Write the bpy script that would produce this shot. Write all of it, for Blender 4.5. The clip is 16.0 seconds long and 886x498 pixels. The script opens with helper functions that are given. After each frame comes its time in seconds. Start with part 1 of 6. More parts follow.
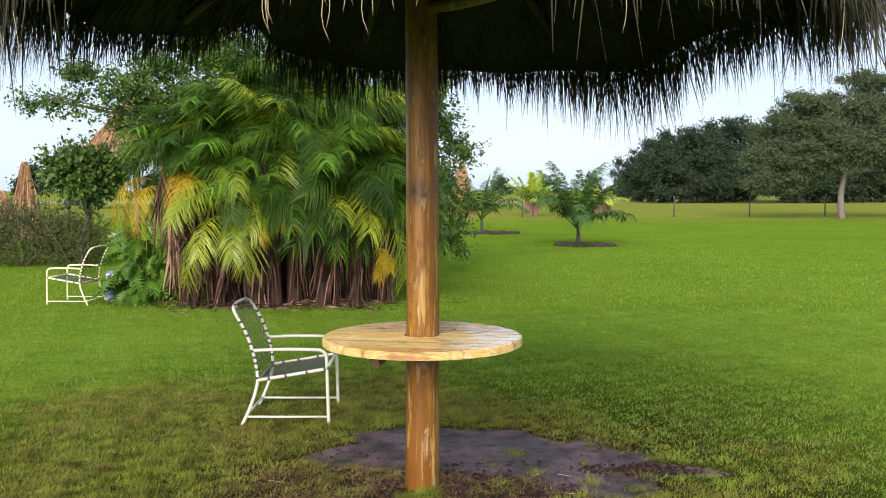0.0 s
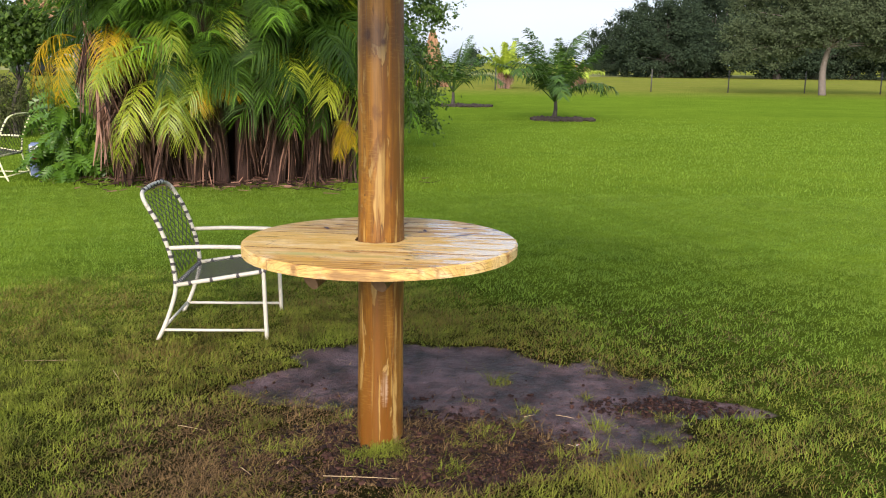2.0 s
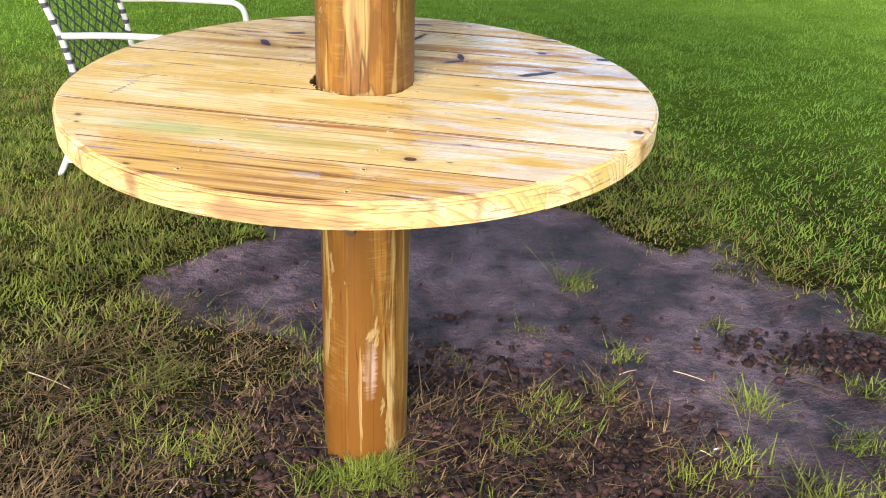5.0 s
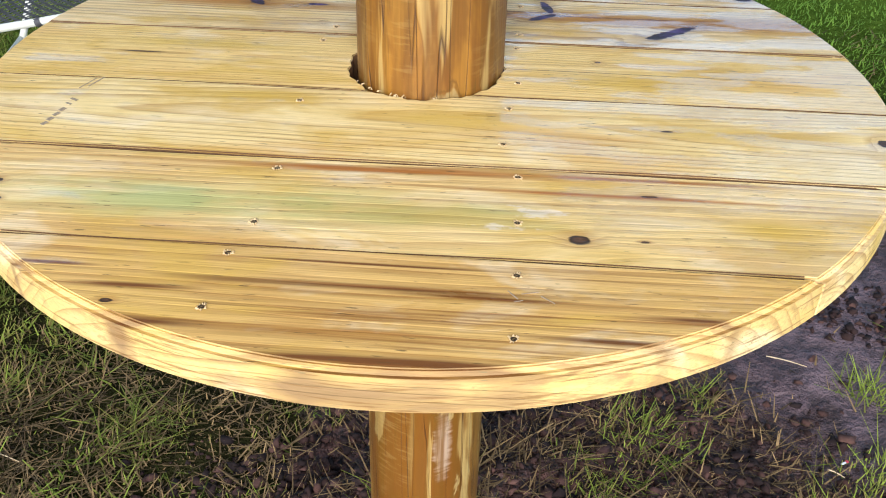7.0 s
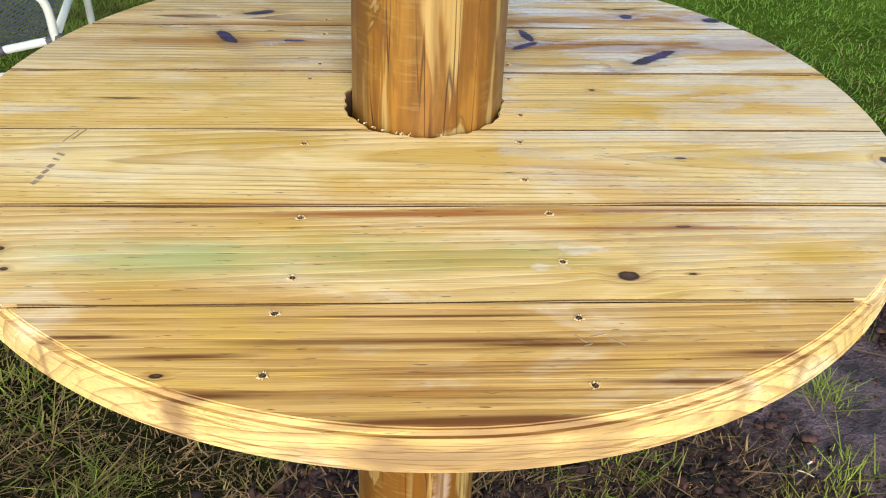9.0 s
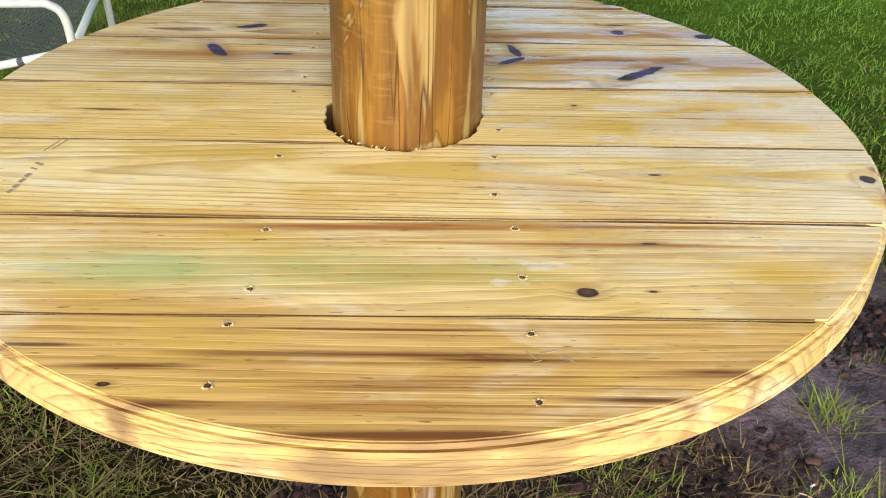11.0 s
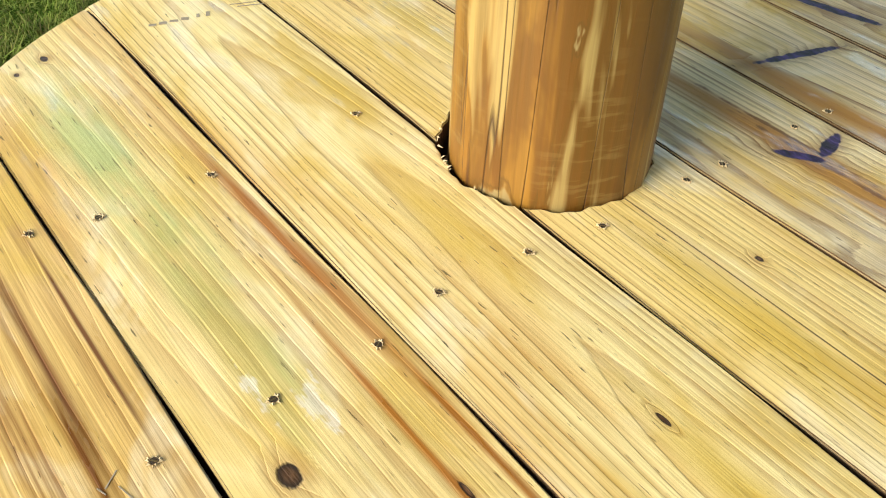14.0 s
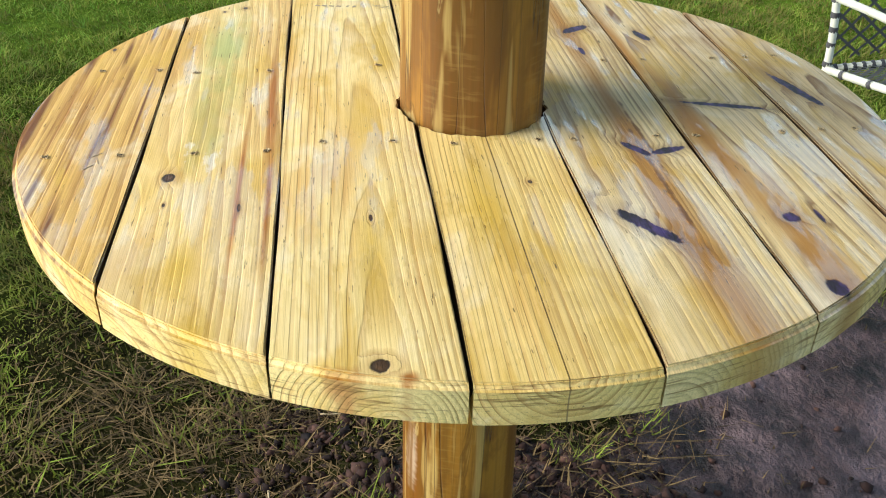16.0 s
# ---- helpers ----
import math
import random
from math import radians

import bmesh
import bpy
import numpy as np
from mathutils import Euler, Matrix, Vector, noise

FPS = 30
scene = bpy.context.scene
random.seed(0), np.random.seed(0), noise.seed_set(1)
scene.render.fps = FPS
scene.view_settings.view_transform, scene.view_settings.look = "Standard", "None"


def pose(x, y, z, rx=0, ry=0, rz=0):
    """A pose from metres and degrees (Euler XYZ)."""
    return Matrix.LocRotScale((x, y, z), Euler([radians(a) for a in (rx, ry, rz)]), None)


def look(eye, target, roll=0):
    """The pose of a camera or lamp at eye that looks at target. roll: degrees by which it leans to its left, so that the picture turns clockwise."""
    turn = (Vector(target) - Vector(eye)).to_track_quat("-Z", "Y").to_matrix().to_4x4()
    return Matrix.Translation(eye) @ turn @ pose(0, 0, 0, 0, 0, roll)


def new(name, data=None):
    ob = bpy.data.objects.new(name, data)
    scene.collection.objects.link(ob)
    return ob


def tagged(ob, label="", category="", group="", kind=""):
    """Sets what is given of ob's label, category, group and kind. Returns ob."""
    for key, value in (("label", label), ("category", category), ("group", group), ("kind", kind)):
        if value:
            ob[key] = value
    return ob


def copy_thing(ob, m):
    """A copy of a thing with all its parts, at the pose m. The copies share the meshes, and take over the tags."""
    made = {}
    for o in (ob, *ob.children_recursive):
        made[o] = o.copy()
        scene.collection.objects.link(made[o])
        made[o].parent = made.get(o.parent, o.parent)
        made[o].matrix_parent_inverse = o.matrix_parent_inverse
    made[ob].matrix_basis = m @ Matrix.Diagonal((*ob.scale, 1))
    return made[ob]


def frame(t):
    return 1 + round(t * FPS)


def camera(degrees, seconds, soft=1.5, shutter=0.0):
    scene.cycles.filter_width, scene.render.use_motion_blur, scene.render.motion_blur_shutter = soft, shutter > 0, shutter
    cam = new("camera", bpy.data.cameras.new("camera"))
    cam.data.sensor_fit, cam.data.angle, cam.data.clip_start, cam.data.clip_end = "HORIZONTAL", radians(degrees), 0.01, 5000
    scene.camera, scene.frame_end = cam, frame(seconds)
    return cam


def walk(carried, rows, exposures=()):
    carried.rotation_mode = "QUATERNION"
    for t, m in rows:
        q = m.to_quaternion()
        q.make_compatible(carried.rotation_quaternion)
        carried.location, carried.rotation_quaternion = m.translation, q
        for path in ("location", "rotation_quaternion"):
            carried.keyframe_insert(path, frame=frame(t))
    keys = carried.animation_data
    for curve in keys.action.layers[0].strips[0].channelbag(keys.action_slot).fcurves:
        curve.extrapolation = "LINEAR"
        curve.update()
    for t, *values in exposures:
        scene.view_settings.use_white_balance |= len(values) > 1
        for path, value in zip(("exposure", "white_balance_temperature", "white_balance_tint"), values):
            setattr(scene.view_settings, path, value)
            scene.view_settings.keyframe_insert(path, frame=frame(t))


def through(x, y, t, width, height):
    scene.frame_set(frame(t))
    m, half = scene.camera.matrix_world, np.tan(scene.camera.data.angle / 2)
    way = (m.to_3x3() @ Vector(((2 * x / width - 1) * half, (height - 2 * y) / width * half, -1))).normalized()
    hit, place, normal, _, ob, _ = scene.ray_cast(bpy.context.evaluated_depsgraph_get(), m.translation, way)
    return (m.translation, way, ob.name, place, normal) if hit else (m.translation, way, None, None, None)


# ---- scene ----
cam = camera(51.7, 16.0, soft=1.1)
PATH = [
    (0, (0.319, -0.091, 1.742), (0.221, 1.902, 1.613), -0.1),
    (0.5, (0.274, 0.264, 1.742), (0.225, 2.260, 1.631), 0.8),
    (1, (0.314, 0.677, 1.692), (0.275, 2.670, 1.522), 0.2),
    (1.5, (0.333, 1.036, 1.664), (0.295, 3.012, 1.359), -0.1),
    (2, (0.260, 1.332, 1.642), (0.232, 3.291, 1.241), 0.7),
    (2.5, (0.211, 1.623, 1.633), (0.173, 3.549, 1.092), 1.2),
    (3, (0.260, 1.940, 1.594), (0.178, 3.843, 0.985), 0.7),
    (3.5, (0.267, 2.291, 1.548), (0.163, 4.177, 0.890), 1.1),
    (5.8, (0.096, 3.622, 1.443), (0.013, 5.339, 0.422), 2.8),
    (6, (0.053, 3.670, 1.441), (-0.007, 5.381, 0.407), 2.4),
    (6.5, (-0.002, 3.820, 1.416), (-0.026, 5.497, 0.325), 1.7),
    (7, (-0.073, 3.912, 1.419), (-0.004, 5.537, 0.255), 1.1),
    (7.5, (-0.147, 3.964, 1.418), (0.016, 5.560, 0.223), 0.9),
    (8, (-0.196, 3.982, 1.424), (0.065, 5.570, 0.238), 1.8),
    (8.5, (-0.208, 3.972, 1.423), (0.084, 5.582, 0.272), 2.1),
    (11, (-0.140, 3.953, 1.426), (0.084, 5.602, 0.318), 1.5),
    (11.5, (-0.061, 3.964, 1.440), (0.076, 5.625, 0.334), 1.3),
    (12, (0.021, 4.008, 1.462), (0.021, 5.648, 0.316), 2.0),
    (12.5, (0.055, 4.137, 1.434), (-0.096, 5.726, 0.227), 3.5),
    (13, (0.107, 4.270, 1.410), (-0.295, 5.790, 0.174), 4.5),
    (13.5, (0.240, 4.372, 1.399), (-0.569, 5.725, 0.168), 2.7),
    (14, (0.384, 4.441, 1.416), (-0.682, 5.493, 0.090), 2.1),
    (14.5, (0.539, 4.429, 1.440), (-0.723, 5.344, 0.187), 2.5),
    (15, (0.752, 4.442, 1.439), (-0.693, 5.207, 0.287), 2.8),
    (15.5, (0.906, 4.540, 1.460), (-0.626, 5.131, 0.318), 1.8),
    (16, (1.040, 4.700, 1.434), (-0.587, 5.093, 0.341), 1.3),
]
EXPOSURES = [(0, 0.9, 6700, 18), (2.0, 0.9, 6850, 22), (3.0, 1.0, 6800, 25), (3.5, 1.14, 6650, 26), (6, 1.4, 5800, 14), (7, 1.07, 5700, 12), (8.5, 0.98, 5900, 11), (11, 0.99, 6100, 10), (13, 0.98, 6150, 9), (14, 1.28, 6050, 3), (15, 1.2, 6150, 3), (16, 1.2, 6200, 4)]
walk(cam, [(t, look(eye, target, roll)) for t, eye, target, roll in PATH], EXPOSURES)

# ---- light ----
world = bpy.data.worlds.new("sky")
scene.world = world
world.use_nodes = True
wn, wl = world.node_tree.nodes, world.node_tree.links
sky = wn.new("ShaderNodeTexSky")
sky.sky_type, sky.sun_disc = "NISHITA", False
SUN_ELEVATION, SUN_AZIMUTH = radians(26), radians(188)
sky.sun_elevation, sky.sun_rotation = SUN_ELEVATION, SUN_AZIMUTH
sky.air_density, sky.dust_density, sky.ozone_density = 1.0, 1.2, 1.0
wco = wn.new("ShaderNodeTexCoord")
wmap = wn.new("ShaderNodeMapping")
wmap.inputs["Scale"].default_value = (1.2, 1.2, 4.0)
wnoise = wn.new("ShaderNodeTexNoise")
wnoise.inputs["Scale"].default_value, wnoise.inputs["Detail"].default_value = 1.6, 5
wramp = wn.new("ShaderNodeValToRGB")
wramp.color_ramp.elements[0].position, wramp.color_ramp.elements[1].position = 0.30, 0.75
wramp.color_ramp.elements[0].color, wramp.color_ramp.elements[1].color = (0.80, 0.80, 0.80, 1), (0.96, 0.96, 0.96, 1)
wmix = wn.new("ShaderNodeMix")
wmix.data_type = "RGBA"
wmix.inputs[7].default_value = (2.60, 3.35, 4.15, 1)
wl.new(wco.outputs["Generated"], wmap.inputs[0])
wl.new(wmap.outputs[0], wnoise.inputs["Vector"])
wl.new(wnoise.outputs["Fac"], wramp.inputs[0])
wl.new(wramp.outputs[0], wmix.inputs[0])
wl.new(sky.outputs[0], wmix.inputs[6])
background = wn["Background"]
wl.new(wmix.outputs[2], background.inputs[0])
background.inputs[1].default_value = 0.15

sun = new("sun", bpy.data.lights.new("sun", "SUN"))
sun.data.energy, sun.data.angle, sun.data.color = 3.8, radians(40), (1.0, 0.94, 0.84)
sun_from = Vector((math.sin(SUN_AZIMUTH) * math.cos(SUN_ELEVATION), math.cos(SUN_AZIMUTH) * math.cos(SUN_ELEVATION), math.sin(SUN_ELEVATION)))
sun.matrix_world = look(sun_from * 40, (0, 0, 0))


# ---- materials ----
class Nodes:
    """A small builder for one node material."""

    def __init__(self, name):
        self.mat = bpy.data.materials.new(name)
        self.mat.use_nodes = True
        self.t = self.mat.node_tree
        self.bsdf = self.t.nodes["Principled BSDF"]
        self.out = self.t.nodes["Material Output"]

    def plug(self, socket, value):
        if value is None:
            return
        if isinstance(value, bpy.types.NodeSocket):
            self.t.links.new(value, socket)
        elif isinstance(value, (tuple, list)) and len(value) == 3 and socket.type == "RGBA":
            socket.default_value = (*value, 1)
        else:
            socket.default_value = value

    def math(self, op, a, b=None, clamp=False):
        n = self.t.nodes.new("ShaderNodeMath")
        n.operation, n.use_clamp = op, clamp
        self.plug(n.inputs[0], a)
        self.plug(n.inputs[1], b)
        return n.outputs[0]

    def coords(self, kind="Object"):
        return self.t.nodes.new("ShaderNodeTexCoord").outputs[kind]

    def scaled(self, vector, scale, shift=(0, 0, 0)):
        n = self.t.nodes.new("ShaderNodeMapping")
        self.plug(n.inputs[0], vector)
        n.inputs["Scale"].default_value, n.inputs["Location"].default_value = scale, shift
        return n.outputs[0]

    def noise(self, vector, scale=5.0, detail=3.0, rough=0.5, warp=0.0):
        n = self.t.nodes.new("ShaderNodeTexNoise")
        self.plug(n.inputs["Vector"], vector)
        n.inputs["Scale"].default_value, n.inputs["Detail"].default_value = scale, detail
        n.inputs["Roughness"].default_value, n.inputs["Distortion"].default_value = rough, warp
        return n.outputs["Fac"]

    def ramp(self, fac, *stops):
        n = self.t.nodes.new("ShaderNodeValToRGB")
        e = n.color_ramp.elements
        top = max(p for p, _ in stops)
        if top > 1.0:
            fac = self.math("DIVIDE", fac, top)
            stops = [(p / top, c) for p, c in stops]
        while len(e) < len(stops):
            e.new(0.5)
        for i, (p, c) in enumerate(stops):
            e[i].position = p
            e[i].color = (c, c, c, 1) if isinstance(c, (int, float)) else (*c, 1)
        self.plug(n.inputs[0], fac)
        return n.outputs[0]

    def mix(self, fac, a, b, blend="MIX"):
        n = self.t.nodes.new("ShaderNodeMix")
        n.data_type, n.blend_type = "RGBA", blend
        self.plug(n.inputs[0], fac)
        self.plug(n.inputs[6], a)
        self.plug(n.inputs[7], b)
        return n.outputs[2]

    def split(self, vector):
        n = self.t.nodes.new("ShaderNodeSeparateXYZ")
        self.plug(n.inputs[0], vector)
        return n.outputs

    def join(self, x, y, z):
        n = self.t.nodes.new("ShaderNodeCombineXYZ")
        for s, v in zip(n.inputs, (x, y, z)):
            self.plug(s, v)
        return n.outputs[0]

    def island(self):
        return self.t.nodes.new("ShaderNodeNewGeometry").outputs["Random Per Island"]

    def random(self):
        return self.t.nodes.new("ShaderNodeObjectInfo").outputs["Random"]

    def attribute(self, name):
        n = self.t.nodes.new("ShaderNodeAttribute")
        n.attribute_name = name
        return n.outputs["Fac"]

    def finish(self, colour, rough=0.7, height=None, bump=0.3, distance=0.01, **more):
        self.plug(self.bsdf.inputs["Base Color"], colour)
        self.plug(self.bsdf.inputs["Roughness"], rough)
        if height is not None:
            b = self.t.nodes.new("ShaderNodeBump")
            b.inputs["Strength"].default_value, b.inputs["Distance"].default_value = bump, distance
            self.plug(b.inputs["Height"], height)
            self.t.links.new(b.outputs[0], self.bsdf.inputs["Normal"])
        for key, value in more.items():
            self.plug(self.bsdf.inputs[key.replace("_", " ")], value)
        return self.mat


def leaf_material(name, dark, light, tip=None, gloss=0.45, through=0.25, shine=0.5, bend=0.5, whole=False):
    """A leaf: colour by island and by object, a little light shining through. whole: each frond keeps to one tone."""
    m = Nodes(name)
    r = m.math("ADD", m.math("MULTIPLY", m.island(), 0.5), m.math("MULTIPLY", m.random(), 0.5)) if whole else m.math("FRACT", m.math("ADD", m.island(), m.math("MULTIPLY", m.random(), 0.37)))
    colour = m.ramp(r, (0.0, dark), (bend, tuple((a + c) / 2 * (1 if bend == 0.5 else 0.5) for a, c in zip(dark, light))), (1.0, light))
    if tip:
        colour = m.mix(m.ramp(m.random(), (0.86, 0.0), (1.0, 0.9)), colour, tip)
    blotch = m.noise(m.coords(), 6.0, 2)
    colour = m.mix(m.ramp(blotch, (0.3, 0.35), (0.7, 0.0)), colour, tuple(c * 0.5 for c in dark))
    mat = m.finish(colour, gloss, Specular_IOR_Level=shine)
    translucent = m.t.nodes.new("ShaderNodeBsdfTranslucent")
    m.plug(translucent.inputs[0], colour)
    add = m.t.nodes.new("ShaderNodeMixShader")
    add.inputs[0].default_value = through
    m.t.links.new(m.bsdf.outputs[0], add.inputs[1])
    m.t.links.new(translucent.outputs[0], add.inputs[2])
    m.t.links.new(add.outputs[0], m.out.inputs[0])
    return mat


def grass_material(name, dark, light, worn, share):
    """Blades that differ one by one, in patches a hand wide and in broad worn drifts."""
    m = Nodes(name)
    co = m.coords()
    blade = m.island()
    patch = m.noise(co, 5.5, 3, 0.6)
    drift = m.noise(co, 0.9, 3, 0.55)
    tone = m.math("ADD", m.math("MULTIPLY", blade, 0.45), m.math("MULTIPLY", m.ramp(patch, (0.36, 0.0), (0.62, 1.0)), 0.55))
    colour = m.ramp(tone, (0.0, dark), (1.0, light))
    some = m.math("MULTIPLY", m.ramp(drift, (0.38, 0.0), (0.60, 1.0)), m.ramp(m.math("FRACT", m.math("MULTIPLY", blade, 7.3)), (0.25, 1.0), (0.75, 0.0)))
    colour = m.mix(m.math("MULTIPLY", some, share), colour, worn)
    mat = m.finish(colour, 0.75, Specular_IOR_Level=0.12)
    translucent = m.t.nodes.new("ShaderNodeBsdfTranslucent")
    m.plug(translucent.inputs[0], colour)
    add = m.t.nodes.new("ShaderNodeMixShader")
    add.inputs[0].default_value = 0.3
    m.t.links.new(m.bsdf.outputs[0], add.inputs[1])
    m.t.links.new(translucent.outputs[0], add.inputs[2])
    m.t.links.new(add.outputs[0], m.out.inputs[0])
    return mat


def board_material(name, pith, depth, tilt, early, late, knots=(), tint=None, streak=0.0, stains=(), smear=(), scuffs=(), gold=(), crack=None, seed=0.0, grain=1.0, fresh=False, warp=1.0, rings=150.0, stain_colour=(0.32, 0.100, 0.010), ink=False):
    """Solid sawn pine: year rings round a tilted pith line, so faces show long lines and arches and ends show arcs.
    knots: (along, across, half length, half width, turn); stains: the same, as red-brown bands; scuffs: chalky rubbed spots;
    gold: resin-yellow smears; smear: dark broken lines; fresh: the paler sawn edge. A patchy coat of oil lies on the top."""
    m = Nodes(name)
    co = m.coords()
    u, v, z = m.split(co)[0:3]
    slow = m.math("SUBTRACT", m.noise(m.scaled(co, (1.3, 7, 7), (seed, seed * 2, 0)), 1.0, 2, 0.4), 0.5)
    wave = m.math("SUBTRACT", m.noise(m.scaled(co, (4.5, 16, 16), (seed, 1, 4)), 1.0, 2, 0.5), 0.5)
    fine = m.noise(m.scaled(co, (5, 60, 60), (seed, 0, 1)), 1.0, 3, 0.5)
    rag = m.noise(m.scaled(co, (38, 75, 75), (seed, 2, 1)), 1.0, 3, 0.65)
    dy = m.math("ADD", m.math("SUBTRACT", v, pith), m.math("MULTIPLY", slow, 0.030 * warp))
    dz = m.math("ADD", m.math("ADD", z, depth), m.math("ADD", m.math("MULTIPLY", u, tilt), m.math("MULTIPLY", slow, 0.022 * warp)))
    r = m.math("SQRT", m.math("ADD", m.math("MULTIPLY", dy, dy), m.math("MULTIPLY", dz, dz)))
    r = m.math("ADD", r, m.math("ADD", m.math("MULTIPLY", fine, 0.0022), m.math("MULTIPLY", wave, 0.006 * warp)))

    def ellipse(ku, kv, kl, kw, ragged, turn=0.0, by=None):
        du, dv = m.math("SUBTRACT", u, ku), m.math("SUBTRACT", v, kv)
        ct, st = math.cos(turn), math.sin(turn)
        a = m.math("DIVIDE", m.math("ADD", m.math("MULTIPLY", du, ct), m.math("MULTIPLY", dv, st)), kl)
        c = m.math("DIVIDE", m.math("SUBTRACT", m.math("MULTIPLY", dv, ct), m.math("MULTIPLY", du, st)), kw)
        d = m.math("SQRT", m.math("ADD", m.math("MULTIPLY", a, a), m.math("MULTIPLY", c, c)))
        return m.math("ADD", d, m.math("MULTIPLY", m.math("SUBTRACT", fine if by is None else by, 0.5), ragged))

    spot, halo, heart = None, None, None
    for knot in knots:
        d = ellipse(*knot[:4], 1.25, math.radians(knot[4]) if len(knot) > 4 else 0.0, rag)
        s = m.ramp(d, (0.80, 1.0), (1.02, 0.0))
        h = m.ramp(d, (0.8, 1.0), (2.8, 0.0))
        k = m.ramp(d, (0.40, 1.0), (0.68, 0.0))
        heart = k if heart is None else m.math("MAXIMUM", heart, k)
        spot = s if spot is None else m.math("MAXIMUM", spot, s)
        halo = h if halo is None else m.math("MAXIMUM", halo, h)
    if halo is not None:
        r = m.math("ADD", r, m.math("MULTIPLY", halo, 0.006))
    crowd = m.noise(m.join(m.math("MULTIPLY", r, 34.0), seed, m.math("MULTIPLY", u, 0.7)), 1.0, 2, 0.5)
    count = m.math("ADD", m.math("MULTIPLY", r, rings), m.math("MULTIPLY", crowd, 3.2))
    ring = m.math("FRACT", count)
    year = m.ramp(m.noise(m.join(m.math("MULTIPLY", m.math("FLOOR", count), 3.7), seed, m.math("MULTIPLY", u, 0.5)), 1.0, 1), (0.34, 0.18), (0.62, 1.0))
    band = m.ramp(ring, (0.0, 0.0), (0.45, 0.06), (0.80, 0.75), (0.93, 1.0), (1.0, 0.0))
    fibre = m.noise(m.scaled(co, (7, 520, 520), (seed, 3, 0)), 1.0, 3, 0.6)
    patch = m.noise(m.scaled(co, (2.6, 11, 11), (seed * 3, 0, 0)), 1.0, 3, 0.55)
    cloud = m.noise(m.scaled(co, (5.5, 14, 14), (seed * 5, 2, 0)), 1.0, 4, 0.6, 0.5)
    fade = m.noise(m.scaled(co, (3.4, 30, 30), (seed * 2, 6, 0)), 1.0, 3, 0.55)
    strength = 0.95 if fresh else m.ramp(fade, (0.34, 0.30), (0.48, 0.85), (0.60, 1.0))
    colour = m.mix(m.math("MULTIPLY", m.math("MULTIPLY", m.math("MULTIPLY", band, year), strength), 1.0 if fresh else grain), early, tuple(c * k for c, k in zip(late, (0.82, 0.74, 0.66))))
    colour = m.mix(m.ramp(patch, (0.50, 0.0), (0.72, 0.62)), colour, tuple(c * k for c, k in zip(late, (1.15, 1.05, 0.8))))
    colour = m.mix(m.ramp(patch, (0.28, 0.55), (0.44, 0.0)), colour, tuple(min(0.9, c * k) for c, k in zip(early, (1.08, 1.12, 1.45))))
    colour = m.mix(m.ramp(cloud, (0.51, 0.0), (0.64, 0.72)), colour, (0.62, 0.39, 0.075))
    colour = m.mix(m.ramp(cloud, (0.32, 0.5), (0.45, 0.0)), colour, (0.90, 0.77, 0.54))
    colour = m.mix(m.ramp(fibre, (0.34, 0.34), (0.56, 0.0)), colour, tuple(c * 0.55 for c in late))
    if tint:
        stain = m.noise(m.scaled(co, (6, 22, 22), (seed + 5, 0, 0)), 1.0, 4, 0.6)
        d = ellipse(-0.16, -0.338, 0.34, 0.040, 0.9)
        colour = m.mix(m.math("MULTIPLY", m.math("MULTIPLY", m.ramp(d, (0.3, 1.0), (1.15, 0.0)), m.ramp(stain, (0.38, 0.0), (0.60, 1.0))), 0.75), colour, tint)
        d = ellipse(0.03, -0.343, 0.13, 0.022, 0.9)
        colour = m.mix(m.math("MULTIPLY", m.ramp(d, (0.3, 1.0), (1.2, 0.0)), 0.6), colour, (0.34, 0.27, 0.045))
    for wash in gold:
        d = ellipse(*wash, 0.8, 0.0, cloud)
        colour = m.mix(m.math("MULTIPLY", m.ramp(d, (0.3, 1.0), (1.2, 0.0)), 0.75), colour, (0.56, 0.35, 0.045))
    for stain in stains:
        d = ellipse(*stain, 1.8 if not ink else 0.9)
        colour = m.mix(m.math("MULTIPLY", m.ramp(d, (0.30, 1.0), (1.25, 0.0)), 0.92), colour, stain_colour)
    for line in smear:
        d = ellipse(*line, 3.0, 0.0, rag)
        colour = m.mix(m.math("MULTIPLY", m.ramp(d, (0.4, 1.0), (1.0, 0.0)), 0.8), colour, (0.13, 0.045, 0.010))
    flecks = m.noise(m.scaled(co, (34, 330, 330), (seed, 9, 0)), 1.0, 2, 0.6)
    colour = m.mix(m.math("MULTIPLY", m.ramp(flecks, (0.66, 0.0), (0.70, 0.85)), m.ramp(patch, (0.40, 0.0), (0.52, 1.0))), colour, (0.10, 0.065, 0.022))
    if streak:
        s = m.noise(m.scaled(co, (2.6, 120, 120), (seed + 2, 1, 0)), 1.0, 4, 0.62)
        where = m.ramp(m.noise(m.scaled(co, (1.6, 22, 22), (seed + 8, 1, 0)), 1.0, 2), (0.42, 0.0), (0.58, 1.0))
        colour = m.mix(m.math("MULTIPLY", m.math("MULTIPLY", m.ramp(s, (0.52, 0.0), (0.62, 1.0)), where), streak), colour, (0.20, 0.072, 0.013))
    for scuff in scuffs:
        d = ellipse(*scuff, 4.0, 0.0, rag)
        colour = m.mix(m.math("MULTIPLY", m.ramp(d, (0.5, 1.0), (0.9, 0.0)), 0.40), colour, (0.80, 0.74, 0.66))
